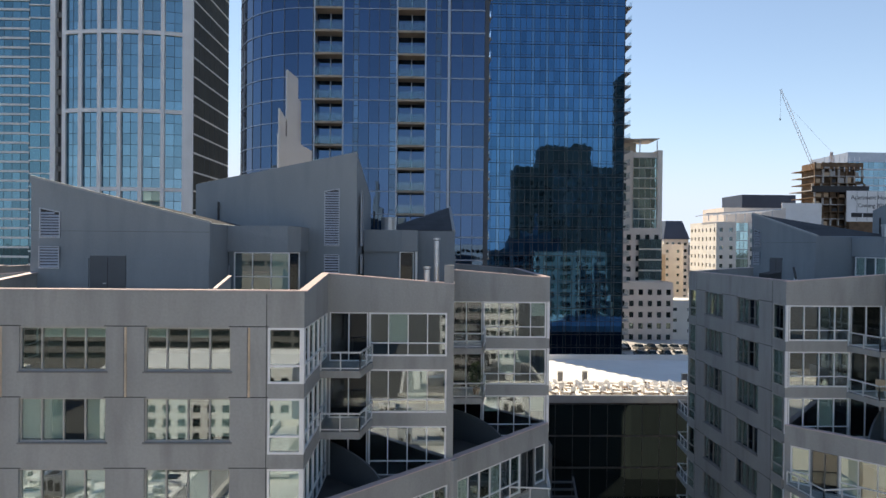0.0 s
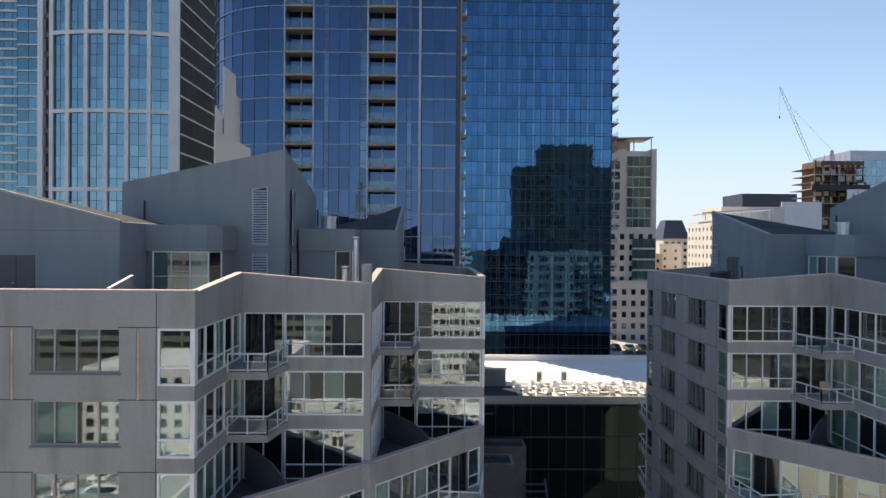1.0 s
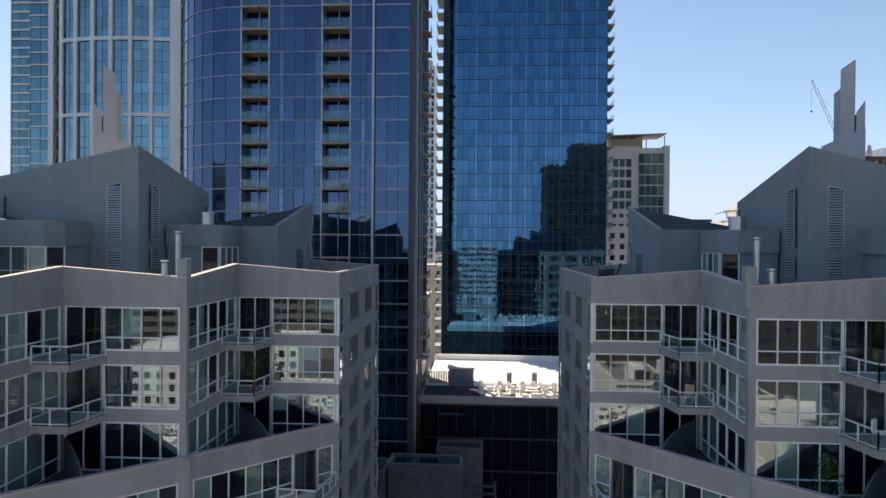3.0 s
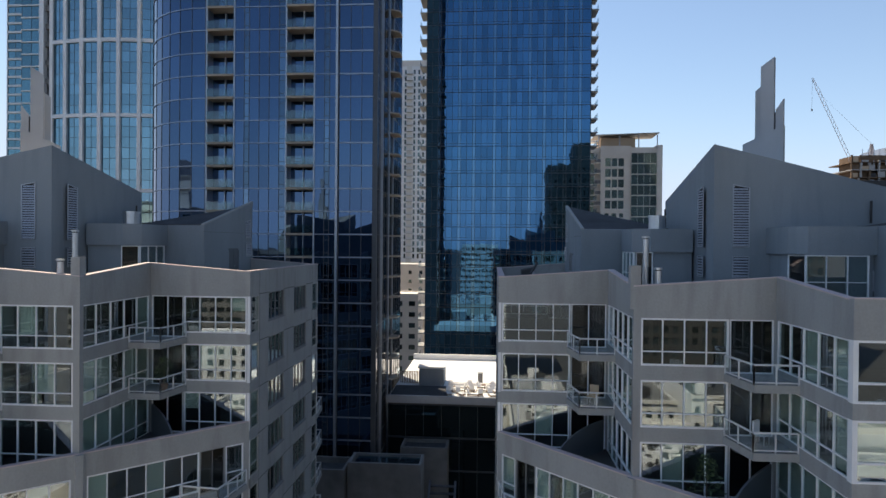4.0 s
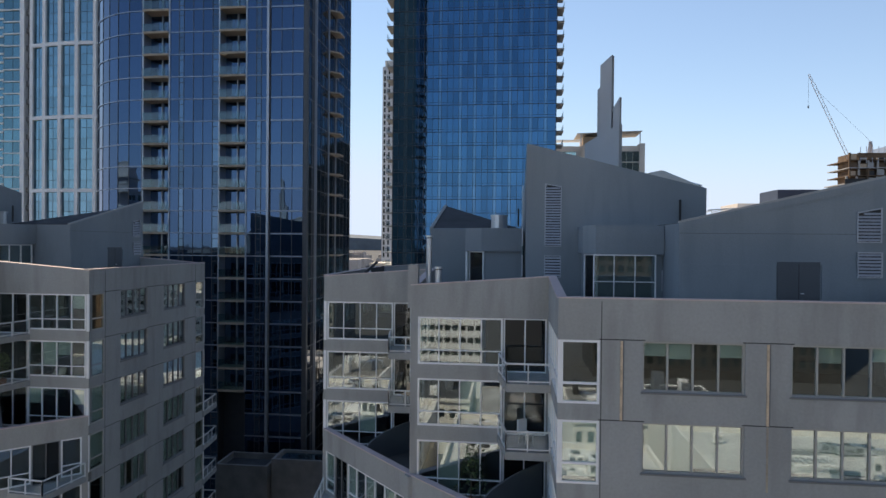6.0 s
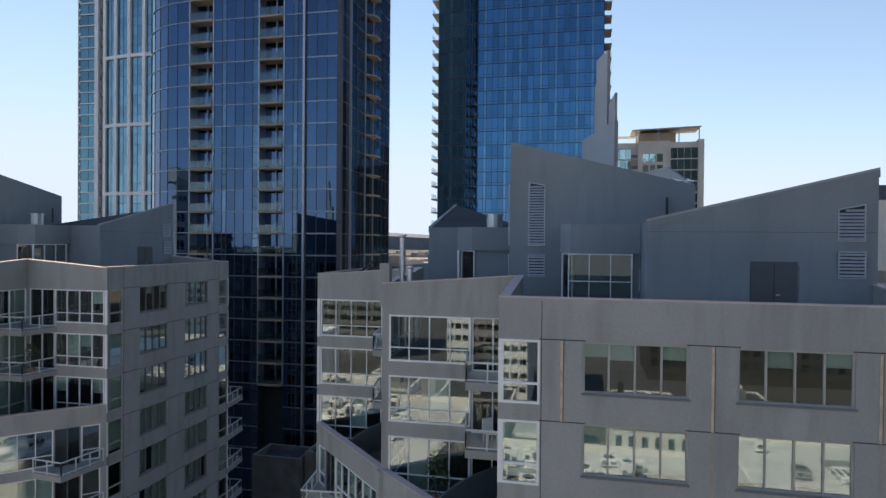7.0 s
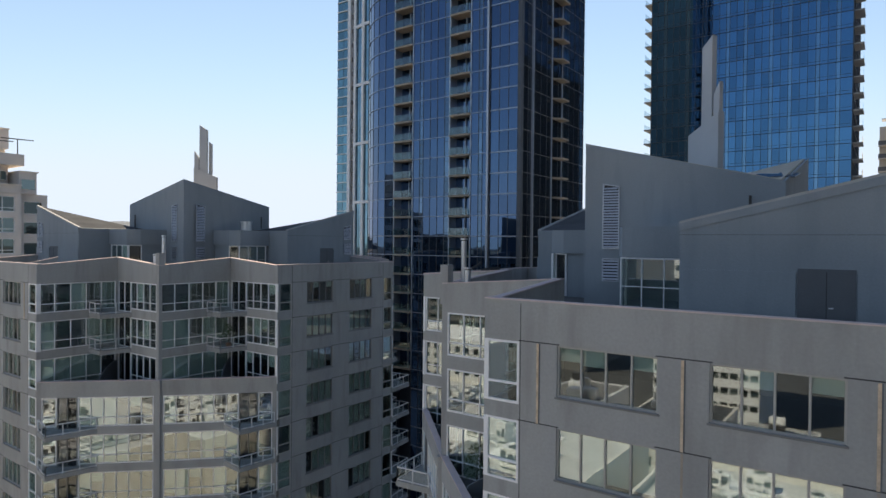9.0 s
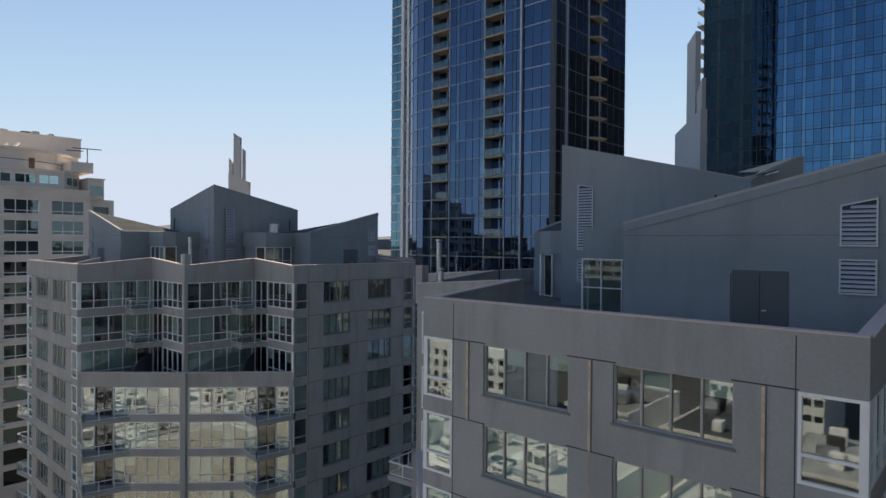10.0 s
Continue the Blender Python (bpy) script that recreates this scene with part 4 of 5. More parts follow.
for a, b, z, y in ((47.2, 51.7, 66.8, 185.2), (62.3, 69.5, 66.8, 185.2)):
    put, length, flip = side_of((a, y), (b, y))
    curtain(put, flip, length, 4.8, z, 3.1, 1.75, GLASS_G, cream, lambda s, z: z > 40, line=CREAM, bars=CREAM, band=0.3)
    part("bay_head", Mesh().box(a, b, y, y + 1.0, z, z + 1.6), CREAM, cream)
    part("bay_core", Mesh().box(a + 0.05, b - 0.05, y + 0.15, y + 1.0, 0, z), MULLION, cream)
for j in range(18):
    z = 64.0 - 3.1 * j
    for a, b in ((45.2, 47.15), (51.75, 53.45)):
        slab = part("balcony", Mesh().box(a, b, 184.8, 186.2, z - 0.3, z), CREAM, cream)
        part("rail", Mesh().box(a, b, 184.8, 184.85, z, z + 1.0), DARKFRAME, slab)
part("corner_pier", Mesh().box(69.5, 71.0, 184.6, 200, 0, 69.0), CREAM, cream)
can = part("roof_canopy", Mesh().prism([(52, 186), (70.5, 186), (70.5, 196), (52, 196)], [72.1, 72.7, 72.7, 72.1], [72.3, 72.9, 72.9, 72.3]), SLAB, cream, "thin grey roof canopy on posts")
for x in (53, 59, 64.5, 69.8):
    part("post", Mesh().box(x, x + 0.25, 186.2, 186.45, 68.5, 72.2), SILVER, can)
part("roof_house", Mesh().box(54, 64, 188, 198, 68.5, 71.6), TAN, cream)
part("trellis", Mesh().box(45.8, 53, 186.2, 190, 70.3, 70.45), SILVER, cream)
lower = block("apartment_block", "cream stepped lower apartment wing with bay windows", 52, 68.3, 178, 183.5, 45.3, BEIGE, 3.1, 2.4, (0.5, 0.5), "f")
put, length, flip = side_of((61.5, 177.3), (68.2, 177.3))
curtain(put, flip, length, 5.0, 43, 3.1, 1.7, GLASS_G, lower, lambda s, z: z > 15, line=CREAM, band=0.45)
block("apartment_block", "cream lower wing beside a street", 50, 68, 168, 176, 30, BEIGE, 3.1, 2.4, (0.5, 0.5), "f")

white = block("apartment_block", "white apartment block with small square windows and green glass strip", 99.3, 106.2, 209, 230, 48.6, PALE, 3.1, 2.8, (0.35, 0.42), "fl")
put, length, flip = side_of((106.2, 209.4), (110.5, 209.4))
curtain(put, flip, length, 5, 49, 3.1, 1.6, GLASS_G, white, lambda s, z: z > 25, line=SILVER)
part("strip_core", Mesh().box(106.2, 110.5, 209.6, 229, 0, 48.2), PALE, white)
block("apartment_block", "grey stepped apartment block with balconies", 110.6, 124, 210, 230, 48.2, PALE, 3.1, 3.4, (0.55, 0.45), "f")
can = thing("roof_trellis", 108, 215, 49, "pale steel roof trellis on thin posts", "trellis")
for i in range(8):
    part("rafter", Mesh().bar((98 + i * 3.2, 209.5, 51.4 + i * 0.22), (98 + i * 3.2, 222, 51.0 + i * 0.22), 0.14), SILVER, can)
    part("post", Mesh().box(98 + i * 3.2 - 0.1, 98 + i * 3.2 + 0.1, 212, 212.2, 49.0, 51.2 + i * 0.22), SILVER, can)
part("edge_beam", Mesh().bar((96, 209.5, 51.3), (122, 209.5, 53.1), 0.18), SILVER, can)

block("office_block", "dark blue-grey flat office block", 150, 176, 290, 310, 65, NAVY, 4, 4, (0.6, 0.4), "")
block("office_block", "tan flat-topped office building", 113, 137, 232, 250, 55, BEIGE, 3.4, 4, (0.4, 0.4), "")
ot = thing("office_block", 235, 330, 0, "pale blue glass office block", "building")
put, length, flip = side_of((208, 300), (250, 300))
curtain(put, flip, length, 3, 86, 4, 2.6, GLASS_O, ot, lambda s, z: z > 40, line=SILVER, band=0.7)
part("core", Mesh().box(208.2, 250, 300.3, 330, 0, 87.5), SILVER, ot)

# slate pyramid roof
py = block("hotel_block", "cream hotel with dark pyramid roof", 115, 127, 296, 310, 44, CREAM, 3.2, 3, (0.5, 0.45), "f")
roof = Mesh()
roof.v += [(114.5, 295.5, 43.5), (127.5, 295.5, 43.5), (127.5, 310.5, 43.5), (114.5, 310.5, 43.5), (117, 299, 52.5), (125, 299, 52.5), (125, 306, 52.5), (117, 306, 52.5)]
for q in ((3, 2, 1, 0), (4, 5, 6, 7), (0, 1, 5, 4), (1, 2, 6, 5), (2, 3, 7, 6), (3, 0, 4, 7)):
    roof.face(q)
part("roof", roof, NAVY, py, "slate-blue pyramid roof")
block("apartment_block", "tan stucco apartment block", 92.5, 101, 240, 258, 40.8, CREAM, 3.1, 3, (0.25, 0.35), "f")
block("apartment_block", "tan stucco house block", 83, 90, 230, 239, 37, TAN, 3.1, 3, (0.3, 0.4), "f")
block("warehouse", "pale low warehouse by the street", 76, 90, 192, 205, 23, PALE, 3.4, 4, (0.3, 0.3), "f")
block("apartment_block", "cream apartment block seen between towers", -12, 2, 170, 182, 26, CREAM, 3.0, 3.2, (0.5, 0.45), "f")
block("apartment_block", "cream apartment block with ledges", -14, 4, 205, 225, 33, CREAM, 3.0, 3.2, (0.3, 0.4), "f")

# slim residential tower: piers, dark window strips and a stack of corner balconies
slim = block("slim_tower", "slim white residential tower with corner balconies", -30.6, -6.4, 301, 316, 126.5, WHITEPANEL, 3.1, 2.2, (0.42, 0.72), "f", singles=False)
for j in range(34):
    z = 20 + j * 3.1
    b = part("balcony", Mesh().box(-20, -16.8, 299.0, 300.398, z, z + 0.25), SLAB, slim)
    part("rail", Mesh().box(-20, -16.8, 298.96, 299.0, z + 0.25, z + 1.3), RAIL, b)
part("pier", Mesh().box(-20, -17.5, 300.4, 300.998, 0, 126.5), PALE, slim)
part("crown", Mesh().box(-29.8, -8, 303, 314, 126.5, 130), CREAM, slim)

# tower under construction with its hoarding and crane
site = thing("construction_tower", 168, 255, 0, "unfinished concrete tower with brown formwork floors", "construction site")
srng = random.Random(8)
for j in range(12):
    z = 40 + j * 2.9
    grow = 1.0 if j == 8 else 0.0
    x0, x1 = 157 - grow, 177.5 + grow
    part("floor_slab", Mesh().box(x0, x1, 246 - grow, 262, z, z + 0.32), BROWN if j % 2 else SLAB, site)
    for i in range(7):
        x = x0 + 0.2 + i * (x1 - x0 - 1.0) / 6
        part("column", Mesh().box(x, x + 0.6, 246.3, 246.9, z + 0.32, z + 2.9), SLAB if srng.random() < 0.4 else BROWN, site)
        if i < 6 and srng.random() < 0.85:
            part("formwork", Mesh().box(x + 0.7, x + srng.uniform(2.0, 3.0), 246.1 + srng.random() * 0.5, 247, z + 0.32, z + srng.uniform(1.0, 2.8)), srng.choice((BROWN, BROWN, TAN, SLAB, JOINT)), site)
    part("core", Mesh().box(159, 175, 249, 258, z + 0.32, z + 2.9), BROWN, site)
part("base", Mesh().box(157, 177, 246, 262, 0, 40), BROWN, site)
part("formwork", Mesh().box(160, 176.5, 246.1, 246.28, 72.9, 74.6), BROWN, site, "brown formwork panels")
for i in range(8):
    part("scaffold_pole", Mesh().bar((161 + i * 2.1, 246.2, 71), (161 + i * 2.1, 246.2, 77.0), 0.09), SILVER, site)
part("netting", Mesh().box(155, 178.5, 244.5, 244.7, 62.5, 65), JOINT, site, "dark safety netting")
wrap = thing("site_hoarding", 150, 247, 40, "white wrapped scaffold screen", "hoarding")
part("sheet", Mesh().box(143.5, 159.8, 245.6, 245.9, 47, 58), WHITEPANEL, wrap)
part("frame", Mesh().box(143.5, 159.8, 246.0, 247.5, 30, 47), BROWN, wrap)
sign = thing("billboard", 177, 243, 40, "white site billboard lettered with apartment homes notice", "sign")
board = part("board", Mesh().box(168.5, 189.5, 243.2, 243.6, 50.6, 63.0), WHITEPANEL, sign)
part("stand", Mesh().box(170, 188, 243.7, 245.5, 30, 50.6), BROWN, sign)
for x in (172.6, 176.8, 181.0, 185.2):
    part("seam", Mesh().box(x, x + 0.12, 243.16, 243.2, 50.8, 62.8), JOINT, board)


def lettering(text, x, z, size, parent):
    cu = bpy.data.curves.new("lettering", "FONT")
    cu.body, cu.size, cu.align_x, cu.extrude = text, size, "CENTER", 0.02
    cu.materials.append(JOINT)
    ob = new("lettering", cu)
    ob.parent = parent
    ob.matrix_parent_inverse = Matrix.Translation(parent.location).inverted()
    ob.matrix_basis = pose(x, 243.13, z, 90, 0, 0)


lettering("Apartment Homes", 179, 59.6, 2.35, board)
lettering("Coming 2019", 179, 56.4, 2.2, board)
for x0, x1 in ((170.3, 174.8), (175.2, 182.2), (182.6, 187.8)):
    part("text_bar", Mesh().box(x0, x1, 243.13, 243.19, 52.4, 54.1), JOINT, board)

crane = thing("tower_crane", 158, 252, 72, "luffing tower crane with lattice jib", "crane")
jib = Mesh()
foot, tip = Vector((159.5, 250, 72)), Vector((142.5, 246, 104))
for i in range(20):
    a, b = foot.lerp(tip, i / 20), foot.lerp(tip, (i + 1) / 20)
    for dx, dy in ((-0.6, 0), (0.6, 0), (0, 0.9)):
        o = Vector((dx, dy, 0)) * (1.0 if i < 18 else 0.5)
        jib.bar(tuple(a + o), tuple(b + o), 0.055)
    jib.bar(tuple(a + Vector((-0.6, 0, 0))), tuple(b + Vector((0.6, 0, 0))), 0.05)
part("jib", jib, CRANE, crane, "red-grey lattice jib")
mast = Mesh()
for dx in (-0.8, 0.8):
    for dy in (-0.8, 0.8):
        mast.bar((166.5 + dx, 250 + dy, 72), (166.5 + dx * 0.3, 250 + dy * 0.3, 79.5), 0.16)
part("mast_head", mast, CRANE, crane)
part("stay", Mesh().bar((166.5, 250, 79.5), (146, 247, 98), 0.025), SILVER, crane)
part("hook_rope", Mesh().bar((142.5, 246, 104), (142.5, 246, 92), 0.025), JOINT, crane)
part("hook", Mesh().box(142.3, 142.7, 245.8, 246.2, 91.4, 92.2), JOINT, crane)

# beige terraced tower
BT = 47.9
beige = block("apartment_block", "beige terraced apartment tower with stepped upper tiers and balconies", -86, -60, 12, 44, BT, BEIGE, 3.2, 5.4, (0.74, 0.72), "fr", top=1.2)
wing = block("apartment_block", "beige lower wing with stepped terraces", -74, -61.5, 44.1, 48.2, 46.8, BEIGE, 3.2, 4.0, (0.6, 0.55), "fr", top=0.5)
step = part("upper_step", Mesh().box(-72, -60.8, 44.0, 46.4, 46.8, 50.1), BEIGE, beige)
part("step_window", Mesh().box(-60.82, -60.75, 44.3, 46.1, 47.5, 49.0), GLASS_F, step)
part("cap", Mesh().box(-72.1, -60.6, 43.9, 46.6, 50.1, 50.3), CREAM, step)
for key, (a, b) in {"r": ((-60, 12), (-60, 44)), "f": ((-86, 12), (-60, 12))}.items():
    put, length, flip = side_of(a, b)
    n = int(length / 5.4)
    w = length / n
    for j in range(9):
        z = BT - 1.2 - (j + 1) * 3.2
        for i in range(n):
            c, u = (i + 0.5) * w, w * 0.37
            trim = Mesh(put, flip)
            lo, hi = z + 0.45, z + 2.75
            gaps = [(c - u + 0.1 + q * (2 * u - 0.1) / 3, c - u + (q + 1) * (2 * u - 0.1) / 3, lo + 0.6, hi - 0.1) for q in range(3)]
            gaps += [(g[0], g[1], lo + 0.1, lo + 0.5) for g in gaps]
            holed(trim, c - u, c + u, lo, hi, gaps, -0.26, -0.14)
            part("window_frame", trim, WHITE, beige)
    part("ledge", Mesh(put, flip).box(0, length, 0.0, 0.2, BT - 1.15, BT - 0.95), BEIGE, beige)
    part("parapet_cap", Mesh(put, flip).box(0, length, -0.4, 0.3, BT, BT + 0.22), CREAM, beige)
# set-back ribbon storey, curved drum with a lip, and the plant storey on top
ribbon = part("ribbon_storey", Mesh().prism([(-87, 13), (-64.5, 13), (-61.2, 16.5), (-61.2, 40.5), (-64, 43.6), (-87, 43.6)], BT, 50.9), BEIGE, beige, "set-back storey with ribbon windows")
part("cap", Mesh().prism([(-87, 12.7), (-64.4, 12.7), (-60.9, 16.4), (-60.9, 40.6), (-63.9, 43.9), (-87, 43.9)], 50.9, 51.15), CREAM, ribbon)
for a, b, count in (((-61.2, 17.2), (-61.2, 40.0), 7), ((-61.4, 40.8), (-63.8, 43.4), 1)):
    put, length, flip = side_of(a, b)
    for q in range(count):
        s0, s1 = q * length / count + 0.25, (q + 1) * length / count - 0.25
        glaze = part("pane", Mesh(put, flip).box(s0, s1, 0.0, 0.03, BT + 1.0, BT + 2.35), GLASS_G, ribbon)
        frame_mesh = Mesh(put, flip)
        for e in (s0, (s0 + s1) / 2, s1):
            frame_mesh.box(e - 0.06, e + 0.06, 0.03, 0.07, BT + 1.0, BT + 2.35)
        frame_mesh.box(s0, s1, 0.03, 0.07, BT + 0.92, BT + 1.04).box(s0, s1, 0.03, 0.07, BT + 2.3, BT + 2.42)
        part("frame", frame_mesh, WHITE, glaze)
tier = part("tier", Mesh().tube(-77, 31.3, 50.9, 54.1, 15.0, sides=48), BEIGE, beige, "curved set-back tier")
part("cornice", Mesh().tube(-77, 31.3, 54.1, 54.45, 15.5, sides=48), CREAM, tier)
part("tier_line", Mesh().tube(-77, 31.3, 52.5, 52.62, 15.04, sides=48), SLABDARK, tier)
door = part("tier_door", Mesh().box(-0.05, 0.05, -0.45, 0.45, 51.15, 53.0), BROWN, tier)
door.matrix_basis = Matrix.Translation((-77 + 15.0 * math.cos(0.35), 31.3 + 15.0 * math.sin(0.35), 0)) @ Matrix.Rotation(0.35, 4, "Z")
plant_room = part("plant_room", Mesh().box(-90, -69, 18, 45.4, 54.45, 57.6), BEIGE, beige)
part("parapet_cap", Mesh().box(-90.1, -68.9, 17.9, 45.5, 57.6, 57.8), CREAM, plant_room)
part("stair_house", Mesh().box(-70, -61.6, 41.7, 45.0, 51.15, 52.9), BEIGE, beige)
roofs = random.Random(31)
for i in range(9):
    y, h = 22 + i * 2.3 + roofs.uniform(0, 1), roofs.uniform(0.2, 0.6)
    part("roof_box", Mesh().box(-71 - roofs.random(), -69.4, y, y + roofs.uniform(0.4, 1.4), 57.8, 57.8 + h), roofs.choice((STEEL, SLABDARK, WHITEPANEL)), beige)
for i in range(4):
    y = 30 + i * 1.5
    part("roof_pipe", Mesh().bar((-66.0, y, 54.6), (-64.2, y + 0.6, 55.1 + 0.3 * (i % 2)), 0.12), WHITEPANEL, beige)
for j in range(12):
    z = BT - 1.5 - 3.2 * (j + 1) + 0.45
    b = part("balcony", Mesh().box(-60, -58.4, 25.5, 32.0, z - 0.15, z + 0.1), CREAM, beige)
    part("rail_glass", Mesh().box(-58.45, -58.41, 25.6, 31.9, z + 0.2, z + 0.98), RAILGLASS, b)
    part("rail", Mesh().box(-58.47, -58.4, 25.5, 32.0, z + 1.0, z + 1.07), RAIL, b)
ant = thing("roof_antenna", -62, 44.2, 52.9, "thin metal roof antenna", "antenna")
part("pole", Mesh().bar((-62, 44.2, 52.9), (-62, 44.2, 55.3), 0.06), JOINT, ant)
for y0, y1, z in ((42.0, 46.4, 55.2), (41.0, 43.6, 54.7)):
    part("arm", Mesh().bar((-62, y0, z), (-62, y1, z + 0.1), 0.07), JOINT, ant)

# ---- low buildings between and behind the pair ----
podium = thing("podium_building", 35, 100, 0, "low dark glass building with white flat roof", "building")
put, length, flip = side_of((8.2, 84.5), (64, 84.5))
curtain(put, flip, length, 0.4, 18.2, 4.4, 2.4, GLASS_D, podium, lambda s, z: True, line=MULLION)
part("core", Mesh().box(8.4, 63.8, 84.7, 112.0, 0, 18.6), MULLION, podium)
part("roof", Mesh().box(8.2, 64, 84.4, 112.0, 18.6, 19.0), WHITEROOF, podium, "bright white roof membrane")
part("rear_parapet", Mesh().box(8.2, 64, 111.7, 112.0, 19.002, 20.0), WHITEROOF, podium)
part("roof_edge", Mesh().box(8.0, 64.2, 84.0, 84.398, 18.3, 19.3), SILVER, podium)
deck = thing("roof_terrace", 12, 88, 19, "dark paved strip at the roof edge", "terrace")
part("paving", Mesh().box(8.3, 16.2, 84.5, 91.2, 19.002, 19.06), ROOFING, deck)
hut = thing("roof_hut", 14, 93, 19, "grey roof access hut with pale top", "hut")
part("wall", Mesh().box(11.6, 15.2, 91.5, 95.5, 19.0, 21.5), STUCCO, hut)
part("roof", Mesh().box(11.4, 15.4, 91.3, 95.7, 21.5, 21.75), WHITEPANEL, hut)
fence = thing("roof_fence", 10, 94, 19, "brown slatted roof screen", "fence")
for i in range(12):
    part("slat", Mesh().box(8.6 + i * 0.25, 8.76 + i * 0.25, 93.0, 93.06, 19.0, 20.8), BROWN, fence)
rng = random.Random(3)
lounger = thing("sun_lounger", 0, 0, 0, "tan wicker sun lounger with white cushion on white roof", "lounger", "loungers on the white roof")
part("frame", Mesh().box(-0.35, 0.35, -0.9, 0.6, 0.18, 0.3).box(-0.35, -0.27, -0.88, -0.8, 0, 0.18).box(0.27, 0.35, -0.88, -0.8, 0, 0.18).box(-0.35, -0.27, 0.5, 0.58, 0, 0.18).box(0.27, 0.35, 0.5, 0.58, 0, 0.18), WEAVE, lounger)
part("cushion", Mesh().box(-0.32, 0.32, -0.85, 0.4, 0.3, 0.4), WHITEPANEL, lounger)
part("backrest", Mesh().prism([(-0.33, 0.42), (0.33, 0.42), (0.33, 0.62), (-0.33, 0.62)], [0.3, 0.3, 0.5, 0.5], [0.9, 0.9, 1.1, 1.1]), WHITEPANEL, lounger)
spots = [(16.5 + 1.45 * (i % 22) + rng.uniform(-0.3, 0.3), 86.2 + (i // 22) * 1.9 + rng.uniform(-0.3, 0.3)) for i in range(66)]
lounger.matrix_basis = pose(*spots[0], 19.0, 0, 0, 10)
for x, y in spots[1:]:
    copy_thing(lounger, pose(x, y, 19.0, 0, 0, rng.choice((0, 90, 180, -70, 30)) + rng.uniform(-25, 25)))
for i in range(9):
    x, y = 17 + i * 3.9 + rng.uniform(-1, 1), 88 + rng.uniform(-1.5, 4)
    t = thing("patio_table", x, y, 19.0, "small dark round table among the loungers", "table", "tables on the white roof")
    part("tabletop", Mesh().tube(x, y, 19.68, 19.74, 0.5), BROWN, t)
    part("stem", Mesh().tube(x, y, 19.0, 19.68, 0.05, sides=8), JOINT, t)
for x, y, h in ((20.5, 93.5, 1.6), (24.2, 93.2, 1.7), (39.5, 93.0, 1.5), (41.6, 94.0, 2.6)):
    t = thing("roof_vent", x, y, 19.0, "dark rooftop exhaust cabinet", "vent", "vents on the white roof")
    part("casing", Mesh().box(x - 0.35, x + 0.35, y - 0.3, y + 0.3, 19.0, 19.0 + h), DARKFRAME, t)
    part("cap", Mesh().box(x - 0.42, x + 0.42, y - 0.37, y + 0.37, 19.0 + h, 19.1 + h), STEEL, t)
pipe = thing("roof_pipe", 16, 86, 19, "pale pipe run along roof", "pipe")
part("pipe_run", Mesh().bar((16, 91.3, 19.35), (60, 91.3, 19.35), 0.12).bar((16, 92.2, 19.35), (60, 92.2, 19.35), 0.09), WHITEPANEL, pipe)


def flat_block(label, x0, x1, y0, y1, z, parapet, wall_mat, roof_mat):
    """A low block: walls, a parapet ring and a sunken roof."""
    t = thing("low_block", (x0 + x1) / 2, (y0 + y1) / 2, 0, label, "building")
    part("wall", Mesh().box(x0, x1, y0, y1, 0, z), wall_mat, t)
    p = Mesh()
    p.box(x0, x1, y0, y0 + 0.3, z, z + parapet).box(x0, x1, y1 - 0.3, y1, z, z + parapet)
    p.box(x0, x0 + 0.3, y0 + 0.3, y1 - 0.3, z, z + parapet).box(x1 - 0.3, x1, y0 + 0.3, y1 - 0.3, z, z + parapet)
    part("parapet", p, wall_mat, t)
    part("roof", Mesh().box(x0 + 0.3, x1 - 0.3, y0 + 0.3, y1 - 0.3, z + 0.002, z + 0.08), roof_mat, t)
    return t


deck = flat_block("grey rooftop block with blue roof panels", 5.5, 14.1, 72.4, 76.0, 13.4, 0.8, SLABDARK, ROOFING)
for i in range(3):
    part("roof_panel", Mesh().box(6.2 + i * 2.6, 8.6 + i * 2.6, 73.0, 75.5, 13.5, 13.95), GLASS_O, deck)
flat_block("grey low block beside the apartment building", -1.0, 5.3, 71.5, 76.0, 12.8, 0.8, SLABDARK, ROOFING)
flat_block("dark low block behind roof deck", 10.6, 16.6, 80.0, 83.6, 13.2, 0.5, SLABDARK, ROOFING)
pit = thing("street_trellis", 17.5, 70, 0, "dark steel stair frame beside the roof deck", "stair frame")
for i in range(8):
    part("step", Mesh().box(15.0, 18.0, 68.8 + i * 0.7, 69.3 + i * 0.7, 7 + i * 0.6, 7.12 + i * 0.6), MULLION, pit)
part("stringer", Mesh().bar((15.0, 68.8, 6.9), (15.0, 74.4, 11.7), 0.12).bar((18.0, 68.8, 6.9), (18.0, 74.4, 11.7), 0.12), MULLION, pit)
part("post", Mesh().box(15.0, 15.2, 68.8, 69.0, 0, 7).box(17.8, 18.0, 68.8, 69.0, 0, 7), MULLION, pit)

park = thing("parking_deck", 60, 150, 0, "concrete rooftop parking deck", "parking deck")
part("deck", Mesh().box(46, 84, 136, 166, 0, 14.5), SLAB, park)
part("kerb", Mesh().box(46, 84, 136, 136.3, 14.5, 15.4), PALE, park)
CARPAINT = [mat("car_paint_" + n, c, 0.25, spread=0.02, bump=0) for n, c in (("white", (0.7, 0.7, 0.7)), ("black", (0.02, 0.02, 0.022)), ("grey", (0.2, 0.21, 0.22)))]
TYRE = mat("tyre_rubber", (0.02, 0.02, 0.02), 0.9, bump=0)


